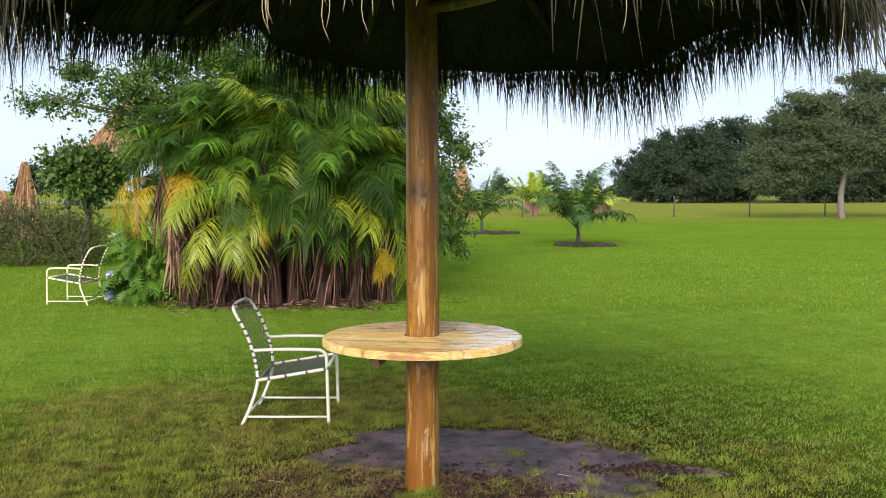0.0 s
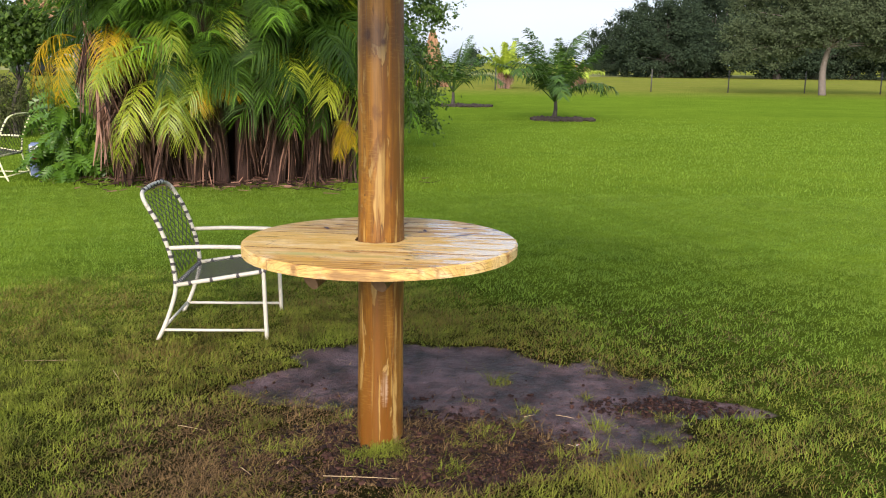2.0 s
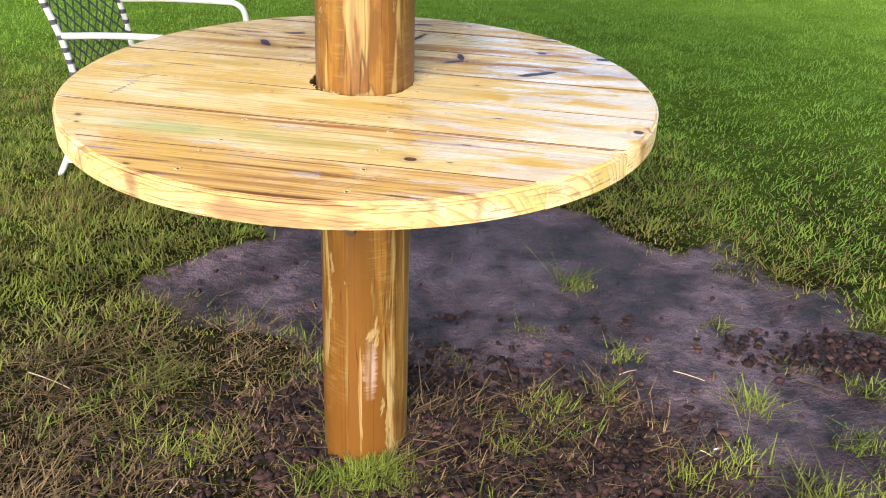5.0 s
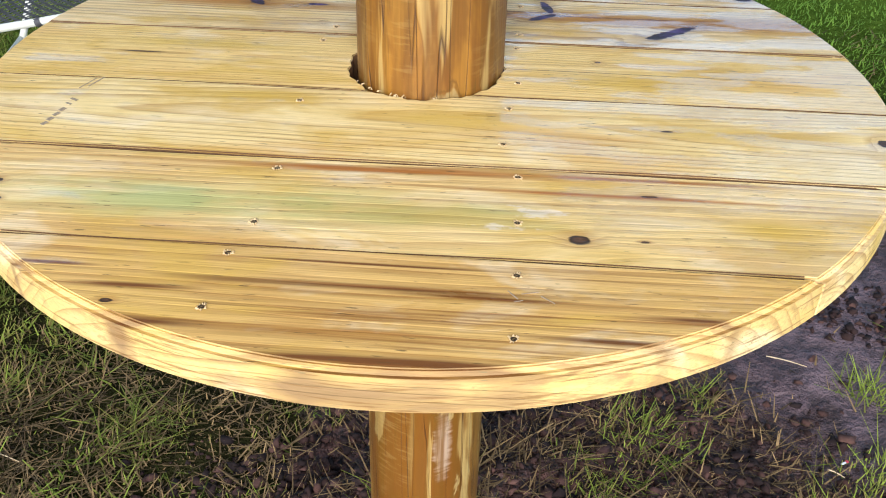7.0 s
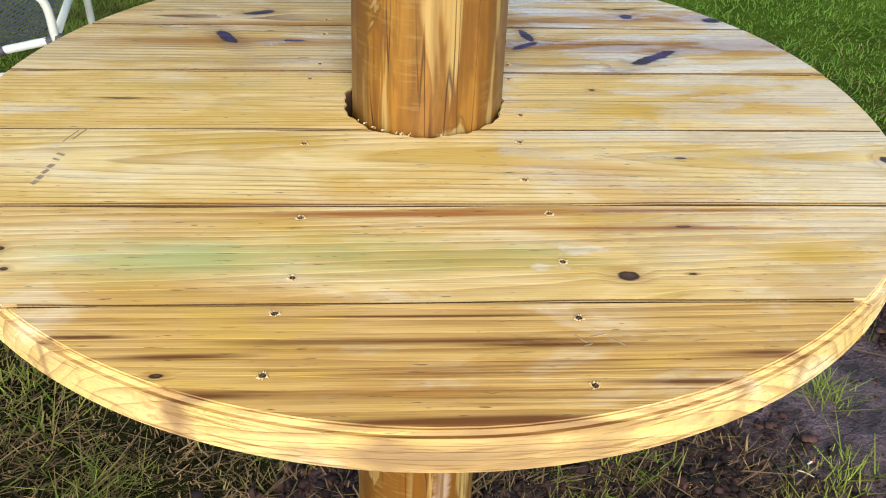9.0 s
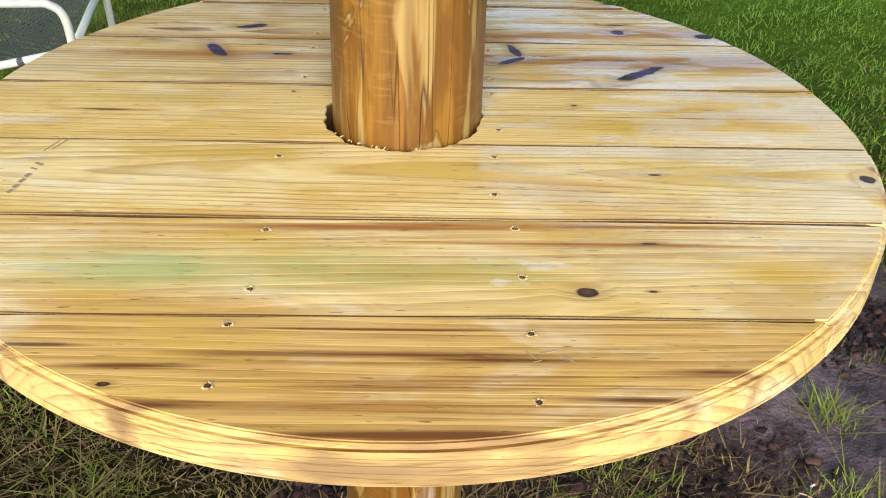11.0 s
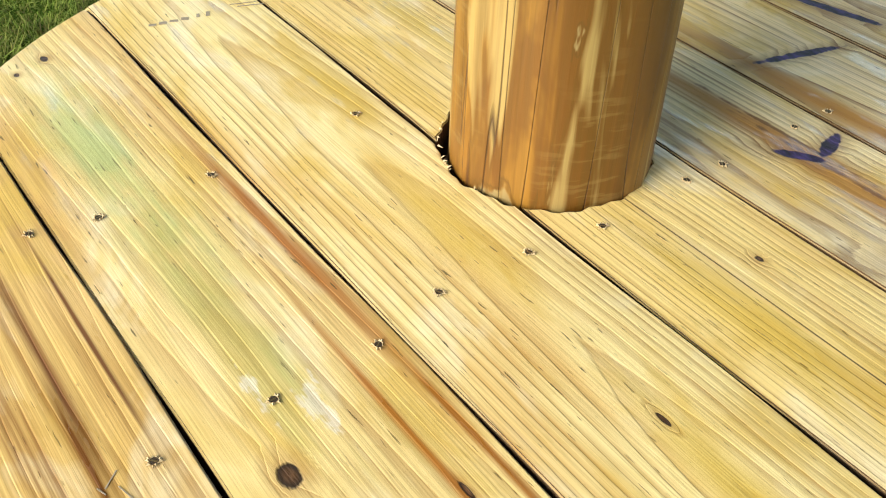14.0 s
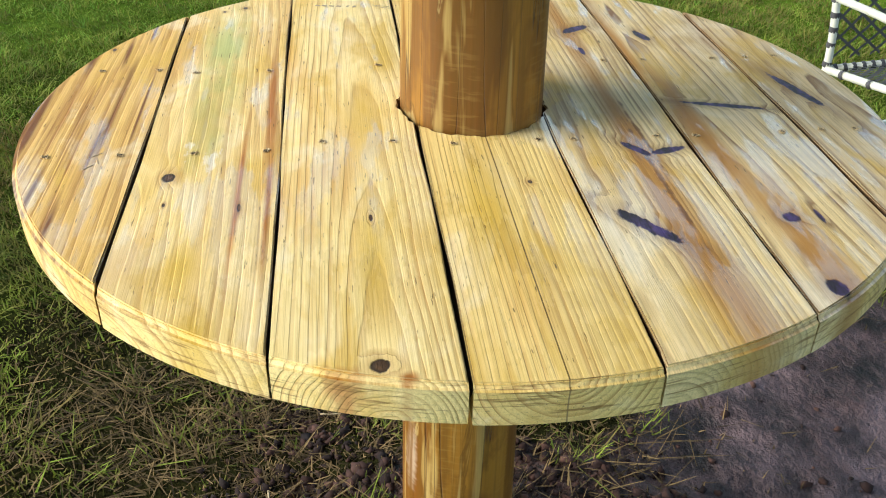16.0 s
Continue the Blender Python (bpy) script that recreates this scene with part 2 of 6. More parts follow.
    if crack is not None:
        c = m.math("ABSOLUTE", m.math("SUBTRACT", m.math("ADD", v, m.math("MULTIPLY", slow, 0.018)), crack))
        line = m.math("MULTIPLY", m.ramp(m.math("MULTIPLY", c, 1000.0), (0.5, 1.0), (1.0, 0.0)), m.ramp(u, (0.09, 0.0), (0.1, 1.0)))
        colour = m.mix(m.math("MULTIPLY", line, 0.85), colour, (0.06, 0.025, 0.01))
    oiled = m.noise(m.scaled(co, (6, 27, 27), (seed, 4, 0)), 1.0, 4, 0.62)
    oiled = m.math("ADD", oiled, m.math("MULTIPLY", m.ramp(m.math("ADD", u, 0.5), (0.40, 0.0), (0.9, 1.0)), 0.15))
    rough = m.ramp(oiled, (0.42, 0.70), (0.58, 0.58), (0.66, 0.20))
    coat = m.ramp(oiled, (0.595, 0.0), (0.655, 0.9))
    if spot is not None:
        colour = m.mix(m.math("MULTIPLY", halo, 0.42), colour, tuple(c * k for c, k in zip(late, (0.70, 0.55, 0.45))))
        core = m.ramp(rag, (0.40, (0.006, 0.004, 0.014)), (0.64, (0.052, 0.028, 0.130))) if ink else m.mix(heart, (0.020, 0.010, 0.007), m.ramp(rag, (0.40, (0.035, 0.014, 0.008)), (0.62, (0.135, 0.060, 0.026))))
        colour = m.mix(m.math("MULTIPLY", spot, 0.96), colour, core)
        rough = m.mix(spot, rough, (0.62, 0.62, 0.62) if ink else (0.45, 0.45, 0.45))
        coat = m.math("MAXIMUM", m.math("MULTIPLY", coat, m.math("SUBTRACT", 1.0, spot)), m.math("MULTIPLY", spot, 0.08)) if ink else m.math("MULTIPLY", coat, m.math("SUBTRACT", 1.0, spot))
    height = m.math("ADD", m.math("MULTIPLY", band, -0.6), m.math("MULTIPLY", fibre, 0.6))
    if spot is not None:
        height = m.math("ADD", height, m.math("MULTIPLY", spot, m.math("MULTIPLY", m.math("SUBTRACT", rag, 0.75), 5.0)))
    if fresh:
        colour = m.mix(m.ramp(m.noise(m.scaled(co, (14, 14, 260), (seed, 0, 3)), 1.0, 3, 0.6), (0.36, 0.75), (0.45, 0.0)), m.mix(0.22, colour, (0.74, 0.57, 0.28)), (0.20, 0.10, 0.03))
        return m.finish(colour, 0.75, height, 0.6, 0.002, Specular_IOR_Level=0.25)
    return m.finish(colour, rough, height, 0.4, 0.0012, Specular_IOR_Level=0.24, Coat_Weight=coat, Coat_Roughness=0.10, Coat_IOR=1.6)


def log_material(name, base, pale, dark, knots=False):
    """A peeled, oiled pole: brown wood with ragged pale strips along it, darker bark-stained patches, plane marks and drying cracks."""
    m = Nodes(name)
    co = m.coords()
    strip = m.noise(m.scaled(co, (21, 21, 1.3)), 1.0, 4, 0.6, 0.4)
    grain = m.noise(m.scaled(co, (75, 75, 2.6)), 1.0, 4, 0.65)
    broad = m.noise(m.scaled(co, (17, 17, 1.2), (3, 1, 0)), 1.0, 4, 0.55, 0.4)
    colour = m.mix(m.ramp(broad, (0.45, 0.0), (0.51, 0.95)), base, tuple(c * k for c, k in zip(base, (0.52, 0.44, 0.40))))
    colour = m.mix(m.ramp(broad, (0.30, 0.75), (0.43, 0.0)), colour, tuple(c * k for c, k in zip(base, (1.25, 1.35, 1.5))))
    blot = m.noise(m.scaled(co, (10, 10, 4.5), (1, 5, 2)), 1.0, 4, 0.65, 0.6)
    colour = m.mix(m.ramp(blot, (0.50, 0.0), (0.60, 0.7)), colour, tuple(c * k for c, k in zip(base, (0.50, 0.40, 0.40))))
    patch = m.noise(m.scaled(co, (13, 13, 3.2), (6, 2, 9)), 1.0, 5, 0.62, 0.7)
    edge = m.ramp(patch, (0.585, 0.0), (0.600, 0.85), (0.618, 0.0))
    colour = m.mix(edge, colour, tuple(c * 0.42 for c in base))
    colour = m.mix(m.ramp(patch, (0.612, 0.0), (0.628, 0.85)), colour, m.mix(m.ramp(grain, (0.4, 0.0), (0.6, 1.0)), pale, tuple(c * k for c, k in zip(pale, (0.72, 0.80, 1.1)))))
    colour = m.mix(m.ramp(strip, (0.560, 0.0), (0.580, 0.5), (0.600, 0.0)), colour, tuple(c * 0.45 for c in base))
    colour = m.mix(m.ramp(strip, (0.590, 0.0), (0.625, 0.75)), colour, pale)
    colour = m.mix(m.ramp(strip, (0.30, 0.35), (0.34, 0.0)), colour, tuple(c * 0.8 for c in pale))
    colour = m.mix(m.ramp(grain, (0.36, 0.6), (0.58, 0.0)), colour, tuple(c * 0.45 for c in base))
    marks = m.noise(m.scaled(co, (26, 26, 190), (2, 8, 0)), 1.0, 2, 0.5)
    where = m.ramp(m.noise(m.scaled(co, (12, 12, 3), (9, 3, 1)), 1.0, 2), (0.50, 0.0), (0.60, 1.0))
    colour = m.mix(m.math("MULTIPLY", m.math("MULTIPLY", m.ramp(marks, (0.54, 0.0), (0.62, 1.0)), where), 0.16), colour, pale)
    split = m.noise(m.scaled(co, (34, 34, 0.7), (7, 0, 0)), 1.0, 2, 0.4)
    line = m.ramp(m.math("ABSOLUTE", m.math("SUBTRACT", split, 0.5)), (0.0, 1.0), (0.008, 0.0))
    line = m.math("MULTIPLY", line, m.ramp(grain, (0.35, 0.3), (0.5, 1.0)))
    colour = m.mix(m.math("MULTIPLY", line, 0.85), colour, dark)
    if knots:
        x, y, z = m.split(co)[0:3]
        ks = None
        for kx, kz, w, h in ((-0.036, 1.740, 0.026, 0.050), (0.024, 1.715, 0.024, 0.034), (-0.004, 1.735, 0.10, 0.10), (0.02, 2.6, 0.03, 0.03), (-0.052, 1.120, 0.004, 0.006)):
            a = m.math("DIVIDE", m.math("SUBTRACT", x, kx), w)
            b = m.math("DIVIDE", m.math("SUBTRACT", z, kz), h)
            d = m.math("ADD", m.math("SQRT", m.math("ADD", m.math("MULTIPLY", a, a), m.math("MULTIPLY", b, b))), m.math("MULTIPLY", grain, 0.5))
            s = m.math("MULTIPLY", m.ramp(d, (0.5, 1.0), (1.3, 0.0)), 0.7 if w > 0.05 else 1.0)
            ks = s if ks is None else m.math("MAXIMUM", ks, s)
        front = m.ramp(y, (0.0, 1.0), (0.001, 0.0))
        colour = m.mix(m.math("MULTIPLY", ks, front), colour, dark)
        # bare scrape low on the pole
        a = m.math("DIVIDE", m.math("SUBTRACT", x, 0.028), 0.017)
        b = m.math("DIVIDE", m.math("SUBTRACT", z, 0.32), 0.10)
        d = m.math("ADD", m.math("SQRT", m.math("ADD", m.math("MULTIPLY", a, a), m.math("MULTIPLY", b, b))), m.math("MULTIPLY", marks, 1.1))
        colour = m.mix(m.math("MULTIPLY", m.math("MULTIPLY", m.ramp(d, (1.0, 0.75), (1.5, 0.0)), front), m.ramp(grain, (0.42, 0.2), (0.56, 0.9))), colour, (0.44, 0.32, 0.22))
    height = m.math("ADD", m.math("MULTIPLY", line, -1.0), m.math("ADD", m.math("MULTIPLY", grain, 0.35), m.math("MULTIPLY", strip, 0.5)))
    return m.finish(colour, m.ramp(broad, (0.3, 0.55), (0.7, 0.38)), height, 0.5, 0.004)


def thatch_material(name, dark, light):
    m = Nodes(name)
    n = m.noise(m.coords(), 9.0, 3)
    colour = m.mix(m.ramp(n, (0.3, 0.0), (0.7, 0.4)), m.ramp(m.island(), (0.0, dark), (1.0, light)), tuple(c * 0.6 for c in dark))
    return m.finish(colour, 0.8, n, 0.4, 0.01)


def plain_material(name, colour, rough=0.5, wear=0.25, scale=20.0, **more):
    m = Nodes(name)
    n = m.noise(m.coords(), scale, 4, 0.6)
    col = m.mix(m.ramp(n, (0.35, wear), (0.65, 0.0)), colour, tuple(c * 0.55 for c in colour))
    return m.finish(col, rough, n, 0.15, 0.002, **more)


def ground_material():
    """Lawn, rough field beyond the fence, and bare dark soil round the pole (by the soil attribute)."""
    m = Nodes("ground_soil_and_turf")
    co = m.coords()
    x, y, z = m.split(co)[0:3]
    big = m.noise(co, 0.35, 4, 0.55)
    mid = m.noise(co, 2.2, 4, 0.6)
    fine = m.noise(co, 28.0, 4, 0.65)
    stripes = m.noise(m.scaled(co, (0.12, 0.9, 1)), 1.0, 2)
    turf = m.mix(m.ramp(mid, (0.3, 0.0), (0.7, 1.0)), (0.098, 0.170, 0.015), (0.152, 0.240, 0.022))
    turf = m.mix(m.ramp(stripes, (0.35, 0.0), (0.7, 0.5)), turf, (0.165, 0.250, 0.022))
    turf = m.mix(m.ramp(big, (0.35, 0.45), (0.6, 0.0)), turf, (0.090, 0.155, 0.014))
    turf = m.mix(m.ramp(fine, (0.35, 0.35), (0.6, 0.0)), turf, (0.045, 0.095, 0.010))
    # ground between the blades near the pole: gap shade put into a near-black colour
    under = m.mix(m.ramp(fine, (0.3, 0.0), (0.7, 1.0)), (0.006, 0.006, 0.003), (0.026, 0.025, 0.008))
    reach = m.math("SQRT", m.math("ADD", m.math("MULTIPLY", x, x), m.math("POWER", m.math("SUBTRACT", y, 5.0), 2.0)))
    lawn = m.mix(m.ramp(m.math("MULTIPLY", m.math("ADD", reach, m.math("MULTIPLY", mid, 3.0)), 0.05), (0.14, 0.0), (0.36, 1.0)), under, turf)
    field = m.mix(m.ramp(mid, (0.3, 0.0), (0.7, 1.0)), (0.15, 0.175, 0.028), (0.23, 0.225, 0.05))
    field = m.mix(m.ramp(big, (0.4, 0.6), (0.65, 0.0)), field, (0.13, 0.17, 0.025))
    edge = m.math("ADD", m.math("ADD", y, m.math("MULTIPLY", x, -0.06)), m.math("MULTIPLY", mid, 6.0))
    lawn = m.mix(m.ramp(m.math("MULTIPLY", edge, 0.01), (0.50, 0.0), (0.62, 1.0)), lawn, field)
    track = m.math("MULTIPLY", m.ramp(m.math("MULTIPLY", edge, 0.002), (0.245, 0.0), (0.25, 1.0)), m.ramp(m.math("MULTIPLY", edge, 0.002), (0.31, 1.0), (0.33, 0.0)))
    lawn = m.mix(m.math("MULTIPLY", track, 0.4), lawn, (0.36, 0.35, 0.22))
    soil_n = m.noise(co, 9.0, 6, 0.7)
    soil = m.mix(m.ramp(soil_n, (0.35, 0.0), (0.65, 1.0)), (0.006, 0.004, 0.004), (0.066, 0.037, 0.038))
    pale = m.noise(co, 2.6, 4, 0.6)
    soil = m.mix(m.math("MULTIPLY", m.ramp(pale, (0.43, 0.0), (0.60, 0.9)), m.ramp(soil_n, (0.36, 0.25), (0.55, 1.0))), soil, (0.140, 0.094, 0.102))
    fresh = m.math("SQRT", m.math("ADD", m.math("POWER", m.math("MULTIPLY", m.math("SUBTRACT", x, 0.16), 0.7), 2.0), m.math("POWER", m.math("SUBTRACT", y, 4.97), 2.0)))
    fresh = m.math("ADD", fresh, m.math("MULTIPLY", m.math("SUBTRACT", soil_n, 0.5), 0.5))
    turned = m.mix(m.ramp(m.noise(co, 45.0, 4, 0.7), (0.38, 0.0), (0.62, 1.0)), (0.007, 0.004, 0.003), (0.074, 0.034, 0.026))
    soil = m.mix(m.ramp(fresh, (0.40, 1.0), (0.58, 0.0)), soil, turned)
    bare = m.math("ADD", m.attribute("soil"), m.math("MULTIPLY", m.math("SUBTRACT", soil_n, 0.5), 0.5))
    mask = m.ramp(bare, (0.42, 0.0), (0.56, 1.0))
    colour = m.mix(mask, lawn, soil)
    rough = m.mix(mask, (0.95, 0.95, 0.95), m.ramp(pale, (0.35, 0.42), (0.6, 0.6)))
    height = m.math("ADD", m.math("MULTIPLY", soil_n, 1.0), m.math("MULTIPLY", fine, 0.5))
    return m.finish(colour, rough, height, 0.9, 0.055, Specular_IOR_Level=m.math("MULTIPLY", mask, 0.25))


def clod_material():
    """Turned soil: crumbs from near black to reddish brown."""
    m = Nodes("dark_soil_clods")
    n = m.noise(m.coords(), 60.0, 3)
    colour = m.ramp(m.island(), (0.0, (0.010, 0.006, 0.006)), (0.7, (0.034, 0.016, 0.013)), (1.0, (0.085, 0.042, 0.032)))
    return m.finish(m.mix(m.ramp(n, (0.3, 0.5), (0.6, 0.0)), colour, (0.008, 0.005, 0.004)), 0.9, n, 0.4, 0.004, Specular_IOR_Level=0.2)


M_POST = log_material("oiled_pole_wood", (0.285, 0.124, 0.012), (0.43, 0.285, 0.090), (0.045, 0.016, 0.007), True)
M_BEARER = log_material("bearer_pole_wood", (0.24, 0.13, 0.055), (0.36, 0.23, 0.11), (0.05, 0.02, 0.01))
M_CUT = plain_material("cut_log_end", (0.210, 0.125, 0.070), 0.8, 0.6, 40)
# rafters near-black: their wood colour carries the shade beneath the thatch
M_RAFTER = log_material("shade_dark_rafter_wood", (0.018, 0.013, 0.007), (0.03, 0.022, 0.011), (0.01, 0.006, 0.004))
M_TIE = log_material("pale_tie_pole_wood", (0.20, 0.16, 0.06), (0.28, 0.23, 0.10), (0.06, 0.045, 0.02))
M_STRAND = plain_material("pale_dry_leaf_strand", (0.46, 0.38, 0.24), 0.7, 0.4, 40)
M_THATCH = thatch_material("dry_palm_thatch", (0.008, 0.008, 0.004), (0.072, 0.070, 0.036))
# lining and body: the shade under the roof is put into this near-black thatch
M_THATCH_SHADED = thatch_material("shade_dark_inner_thatch", (0.005, 0.005, 0.003), (0.016, 0.014, 0.008))
M_THATCH_FAR = thatch_material("far_orange_thatch", (0.22, 0.115, 0.055), (0.46, 0.28, 0.15))
M_FRAME = plain_material("cream_painted_tube", (0.62, 0.60, 0.51), 0.38, 0.3, 30)
M_FRAME_GREEN = plain_material("pale_yellow_painted_tube", (0.70, 0.72, 0.45), 0.4, 0.3, 30)
M_SLING = plain_material("dark_woven_sling", (0.075, 0.068, 0.066), 0.75, 0.6, 160)
M_STRAP = plain_material("grey_brown_lacing", (0.055, 0.05, 0.055), 0.65, 0.4, 60)
M_SCREW = plain_material("brass_coloured_screw", (0.35, 0.24, 0.10), 0.35, 0.5, 400, Metallic=0.8)
M_HOLE = plain_material("dark_screw_recess", (0.055, 0.032, 0.014), 0.8, 0.3, 100)
M_SPLINTER = plain_material("raised_pale_splinters", (0.50, 0.35, 0.17), 0.7, 0.4, 300)
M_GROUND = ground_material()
M_FROND = leaf_material("green_palm_frond", (0.008, 0.034, 0.005), (0.180, 0.390, 0.026), None, 0.5, 0.32, 0.2, 0.56, whole=True)
M_FROND_DARK = leaf_material("dark_young_palm_frond", (0.016, 0.046, 0.009), (0.075, 0.160, 0.022), None, 0.4, 0.2, 0.3)
M_FROND_YELLOW = leaf_material("yellowing_palm_frond", (0.28, 0.26, 0.012), (0.66, 0.40, 0.012), None, 0.5, 0.35, 0.2)
M_FROND_MIXED = leaf_material("lime_palm_frond", (0.130, 0.23, 0.012), (0.42, 0.46, 0.022), None, 0.4, 0.35, whole=True)
M_DEAD = leaf_material("dead_hanging_frond", (0.008, 0.004, 0.003), (0.42, 0.235, 0.165), None, 0.8, 0.06, 0.2, 0.66)
M_DEAD_PINK = leaf_material("pinkish_dead_leaves", (0.22, 0.12, 0.08), (0.50, 0.32, 0.25), None, 0.8, 0.1, 0.2)
M_STEM = plain_material("brown_fibrous_stem", (0.062, 0.030, 0.022), 0.9, 0.6, 14)
M_BARK = plain_material("grey_brown_bark", (0.17, 0.14, 0.11), 0.9, 0.6, 8)
M_BARK_DARK = plain_material("dark_far_bark", (0.055, 0.048, 0.040), 0.9, 0.6, 4)
M_OAK_BARK = plain_material("pale_oak_bark", (0.150, 0.130, 0.110), 0.9, 0.5, 5)
M_LEAF = leaf_material("small_green_tree_leaves", (0.036, 0.080, 0.015), (0.110, 0.200, 0.030), None, 0.5, 0.3, 0.3)
M_OAK = leaf_material("grey_green_oak_leaves", (0.058, 0.084, 0.038), (0.084, 0.114, 0.054), None, 0.8, 0.2, 0.2)
M_OAK_FAR = leaf_material("dark_oak_leaves", (0.022, 0.040, 0.022), (0.042, 0.068, 0.036), None, 0.85, 0.15, 0.15)
M_BUSH = leaf_material("dark_olive_bush_leaves", (0.050, 0.065, 0.024), (0.120, 0.140, 0.055), None, 0.8, 0.2, 0.15)
M_PHILO = leaf_material("glossy_lobed_leaves", (0.024, 0.080, 0.009), (0.10, 0.22, 0.022), None, 0.32, 0.25)
M_LIME = leaf_material("lime_green_leaves", (0.20, 0.30, 0.025), (0.40, 0.50, 0.05), None, 0.45, 0.3)
M_GRASS = grass_material("grass_blades", (0.018, 0.028, 0.007), (0.285, 0.360, 0.048), (0.205, 0.138, 0.048), 0.85)
M_GRASS_FAR = grass_material("distant_grass_blades", (0.095, 0.182, 0.022), (0.210, 0.335, 0.040), (0.165, 0.182, 0.034), 0.35)
M_DRY = leaf_material("dry_grass_blades", (0.022, 0.014, 0.007), (0.310, 0.205, 0.090), None, 0.8, 0.15, 0.2)
M_CLOD = clod_material()
M_MULCH = plain_material("dark_mulch", (0.035, 0.026, 0.020), 0.95, 0.6, 12)
M_STRAW = plain_material("bleached_straw", (0.48, 0.36, 0.21), 0.7, 0.3, 60)
M_SAWN = plain_material("dark_sawn_joint", (0.11, 0.052, 0.016), 0.9, 0.5, 120)
M_INK = plain_material("faded_grey_ink", (0.36, 0.27, 0.17), 0.7, 0.8, 300)
M_STEEL = plain_material("weathered_fence_post", (0.05, 0.05, 0.045), 0.7, 0.5, 20)
M_WIRE = plain_material("dull_fence_wire", (0.10, 0.10, 0.09), 0.6, 0.3, 20, Metallic=0.4)
M_CAR = plain_material("dark_car_paint", (0.035, 0.037, 0.042), 0.3, 0.2, 4)
M_TYRE = plain_material("black_rubber", (0.02, 0.02, 0.02), 0.85, 0.3, 30)
M_GLASS = plain_material("dark_window_glass", (0.05, 0.07, 0.08), 0.08, 0.1, 3)
M_BLUE = plain_material("blue_printed_bag", (0.14, 0.20, 0.36), 0.4, 0.3, 15)
M_RED = plain_material("red_printed_patch", (0.40, 0.05, 0.06), 0.4, 0.2, 15)
M_WHITE = plain_material("white_printed_patch", (0.75, 0.75, 0.78), 0.45, 0.2, 15)


# ---- mesh helpers ----
def link_mesh(name, mesh, material, parent=None, label="", smooth=False):
    if material is not None and not mesh.materials:
        mesh.materials.append(material)
    if smooth:
        mesh.polygons.foreach_set("use_smooth", [True] * len(mesh.polygons))
    ob = new(name, mesh)
    if parent is not None:
        ob.parent = parent
    if label:
        ob["label"] = label
    return ob


def part(name, bm, material, parent=None, label="", smooth=False):
    mesh = bpy.data.meshes.new(name)
    bm.to_mesh(mesh)
    bm.free()
    return link_mesh(name, mesh, material, parent, label, smooth)


def fast_mesh(name, verts, faces):
    """A mesh from arrays: verts (n, 3), faces (m, k), all faces of the same number of corners."""
    verts, faces = np.asarray(verts, np.float32), np.asarray(faces, np.int32)
    mesh = bpy.data.meshes.new(name)
    m, k = faces.shape
    mesh.vertices.add(len(verts))
    mesh.vertices.foreach_set("co", verts.ravel())
    mesh.loops.add(m * k)
    mesh.loops.foreach_set("vertex_index", faces.ravel())
    mesh.polygons.add(m)
    mesh.polygons.foreach_set("loop_start", np.arange(0, m * k, k, dtype=np.int32))
    mesh.update(calc_edges=True)
    return mesh


def join_arrays(pieces):
    vs, fs, n = [], [], 0
    for v, f in pieces:
        vs.append(v)
        fs.append(f + n)
        n += len(v)
    return np.concatenate(vs), np.concatenate(fs)


def tube_arrays(points, radii, sides=8, cap=True):
    """Quads of a tube along points (n, 3) with a radius at each; capped by rings drawn to a point."""
    p = np.asarray(points, float)
    r = np.broadcast_to(np.asarray(radii, float), (len(p),)).copy()
    if cap:
        p = np.concatenate([p[:1], p, p[-1:]])
        r = np.concatenate([[1e-4], r, [1e-4]])
    d = np.gradient(p, axis=0)
    if cap:
        d[0], d[1] = p[2] - p[1], p[2] - p[1]
        d[-1], d[-2] = p[-2] - p[-3], p[-2] - p[-3]
    d /= np.linalg.norm(d, axis=1, keepdims=True) + 1e-12
    up = np.array([0.0, 0, 1]) if abs(d[len(d) // 2][2]) < 0.9 else np.array([1.0, 0, 0])
    a = np.cross(d, up)
    a /= np.linalg.norm(a, axis=1, keepdims=True) + 1e-12
    b = np.cross(d, a)
    ang = np.arange(sides) * 2 * np.pi / sides
    ring = a[:, None] * np.cos(ang)[None, :, None] + b[:, None] * np.sin(ang)[None, :, None]
    v = (p[:, None] + ring * r[:, None, None]).reshape(-1, 3)
    i, j = np.meshgrid(np.arange(len(p) - 1), np.arange(sides), indexing="ij")
    k = (j + 1) % sides
    f = np.stack([i * sides + j, i * sides + k, (i + 1) * sides + k, (i + 1) * sides + j], -1).reshape(-1, 4)
    return v, f


def tube(name, points, radii, material, parent=None, sides=8, label=""):
    return link_mesh(name, fast_mesh(name, *tube_arrays(points, radii, sides)), material, parent, label, True)


def smooth_line(points, n=24):
    """A Catmull-Rom line through points."""
    p = np.asarray(points, float)
    p = np.concatenate([2 * p[:1] - p[1:2], p, 2 * p[-1:] - p[-2:-1]])
    out = []
    for t in np.linspace(0, len(p) - 3 - 1e-6, n):
        i = int(t)
        f = t - i
        a, b, c, d = p[i:i + 4]
        out.append(0.5 * (2 * b + (c - a) * f + (2 * a - 5 * b + 4 * c - d) * f * f + (3 * b - a - 3 * c + d) * f ** 3))
    return np.array(out)


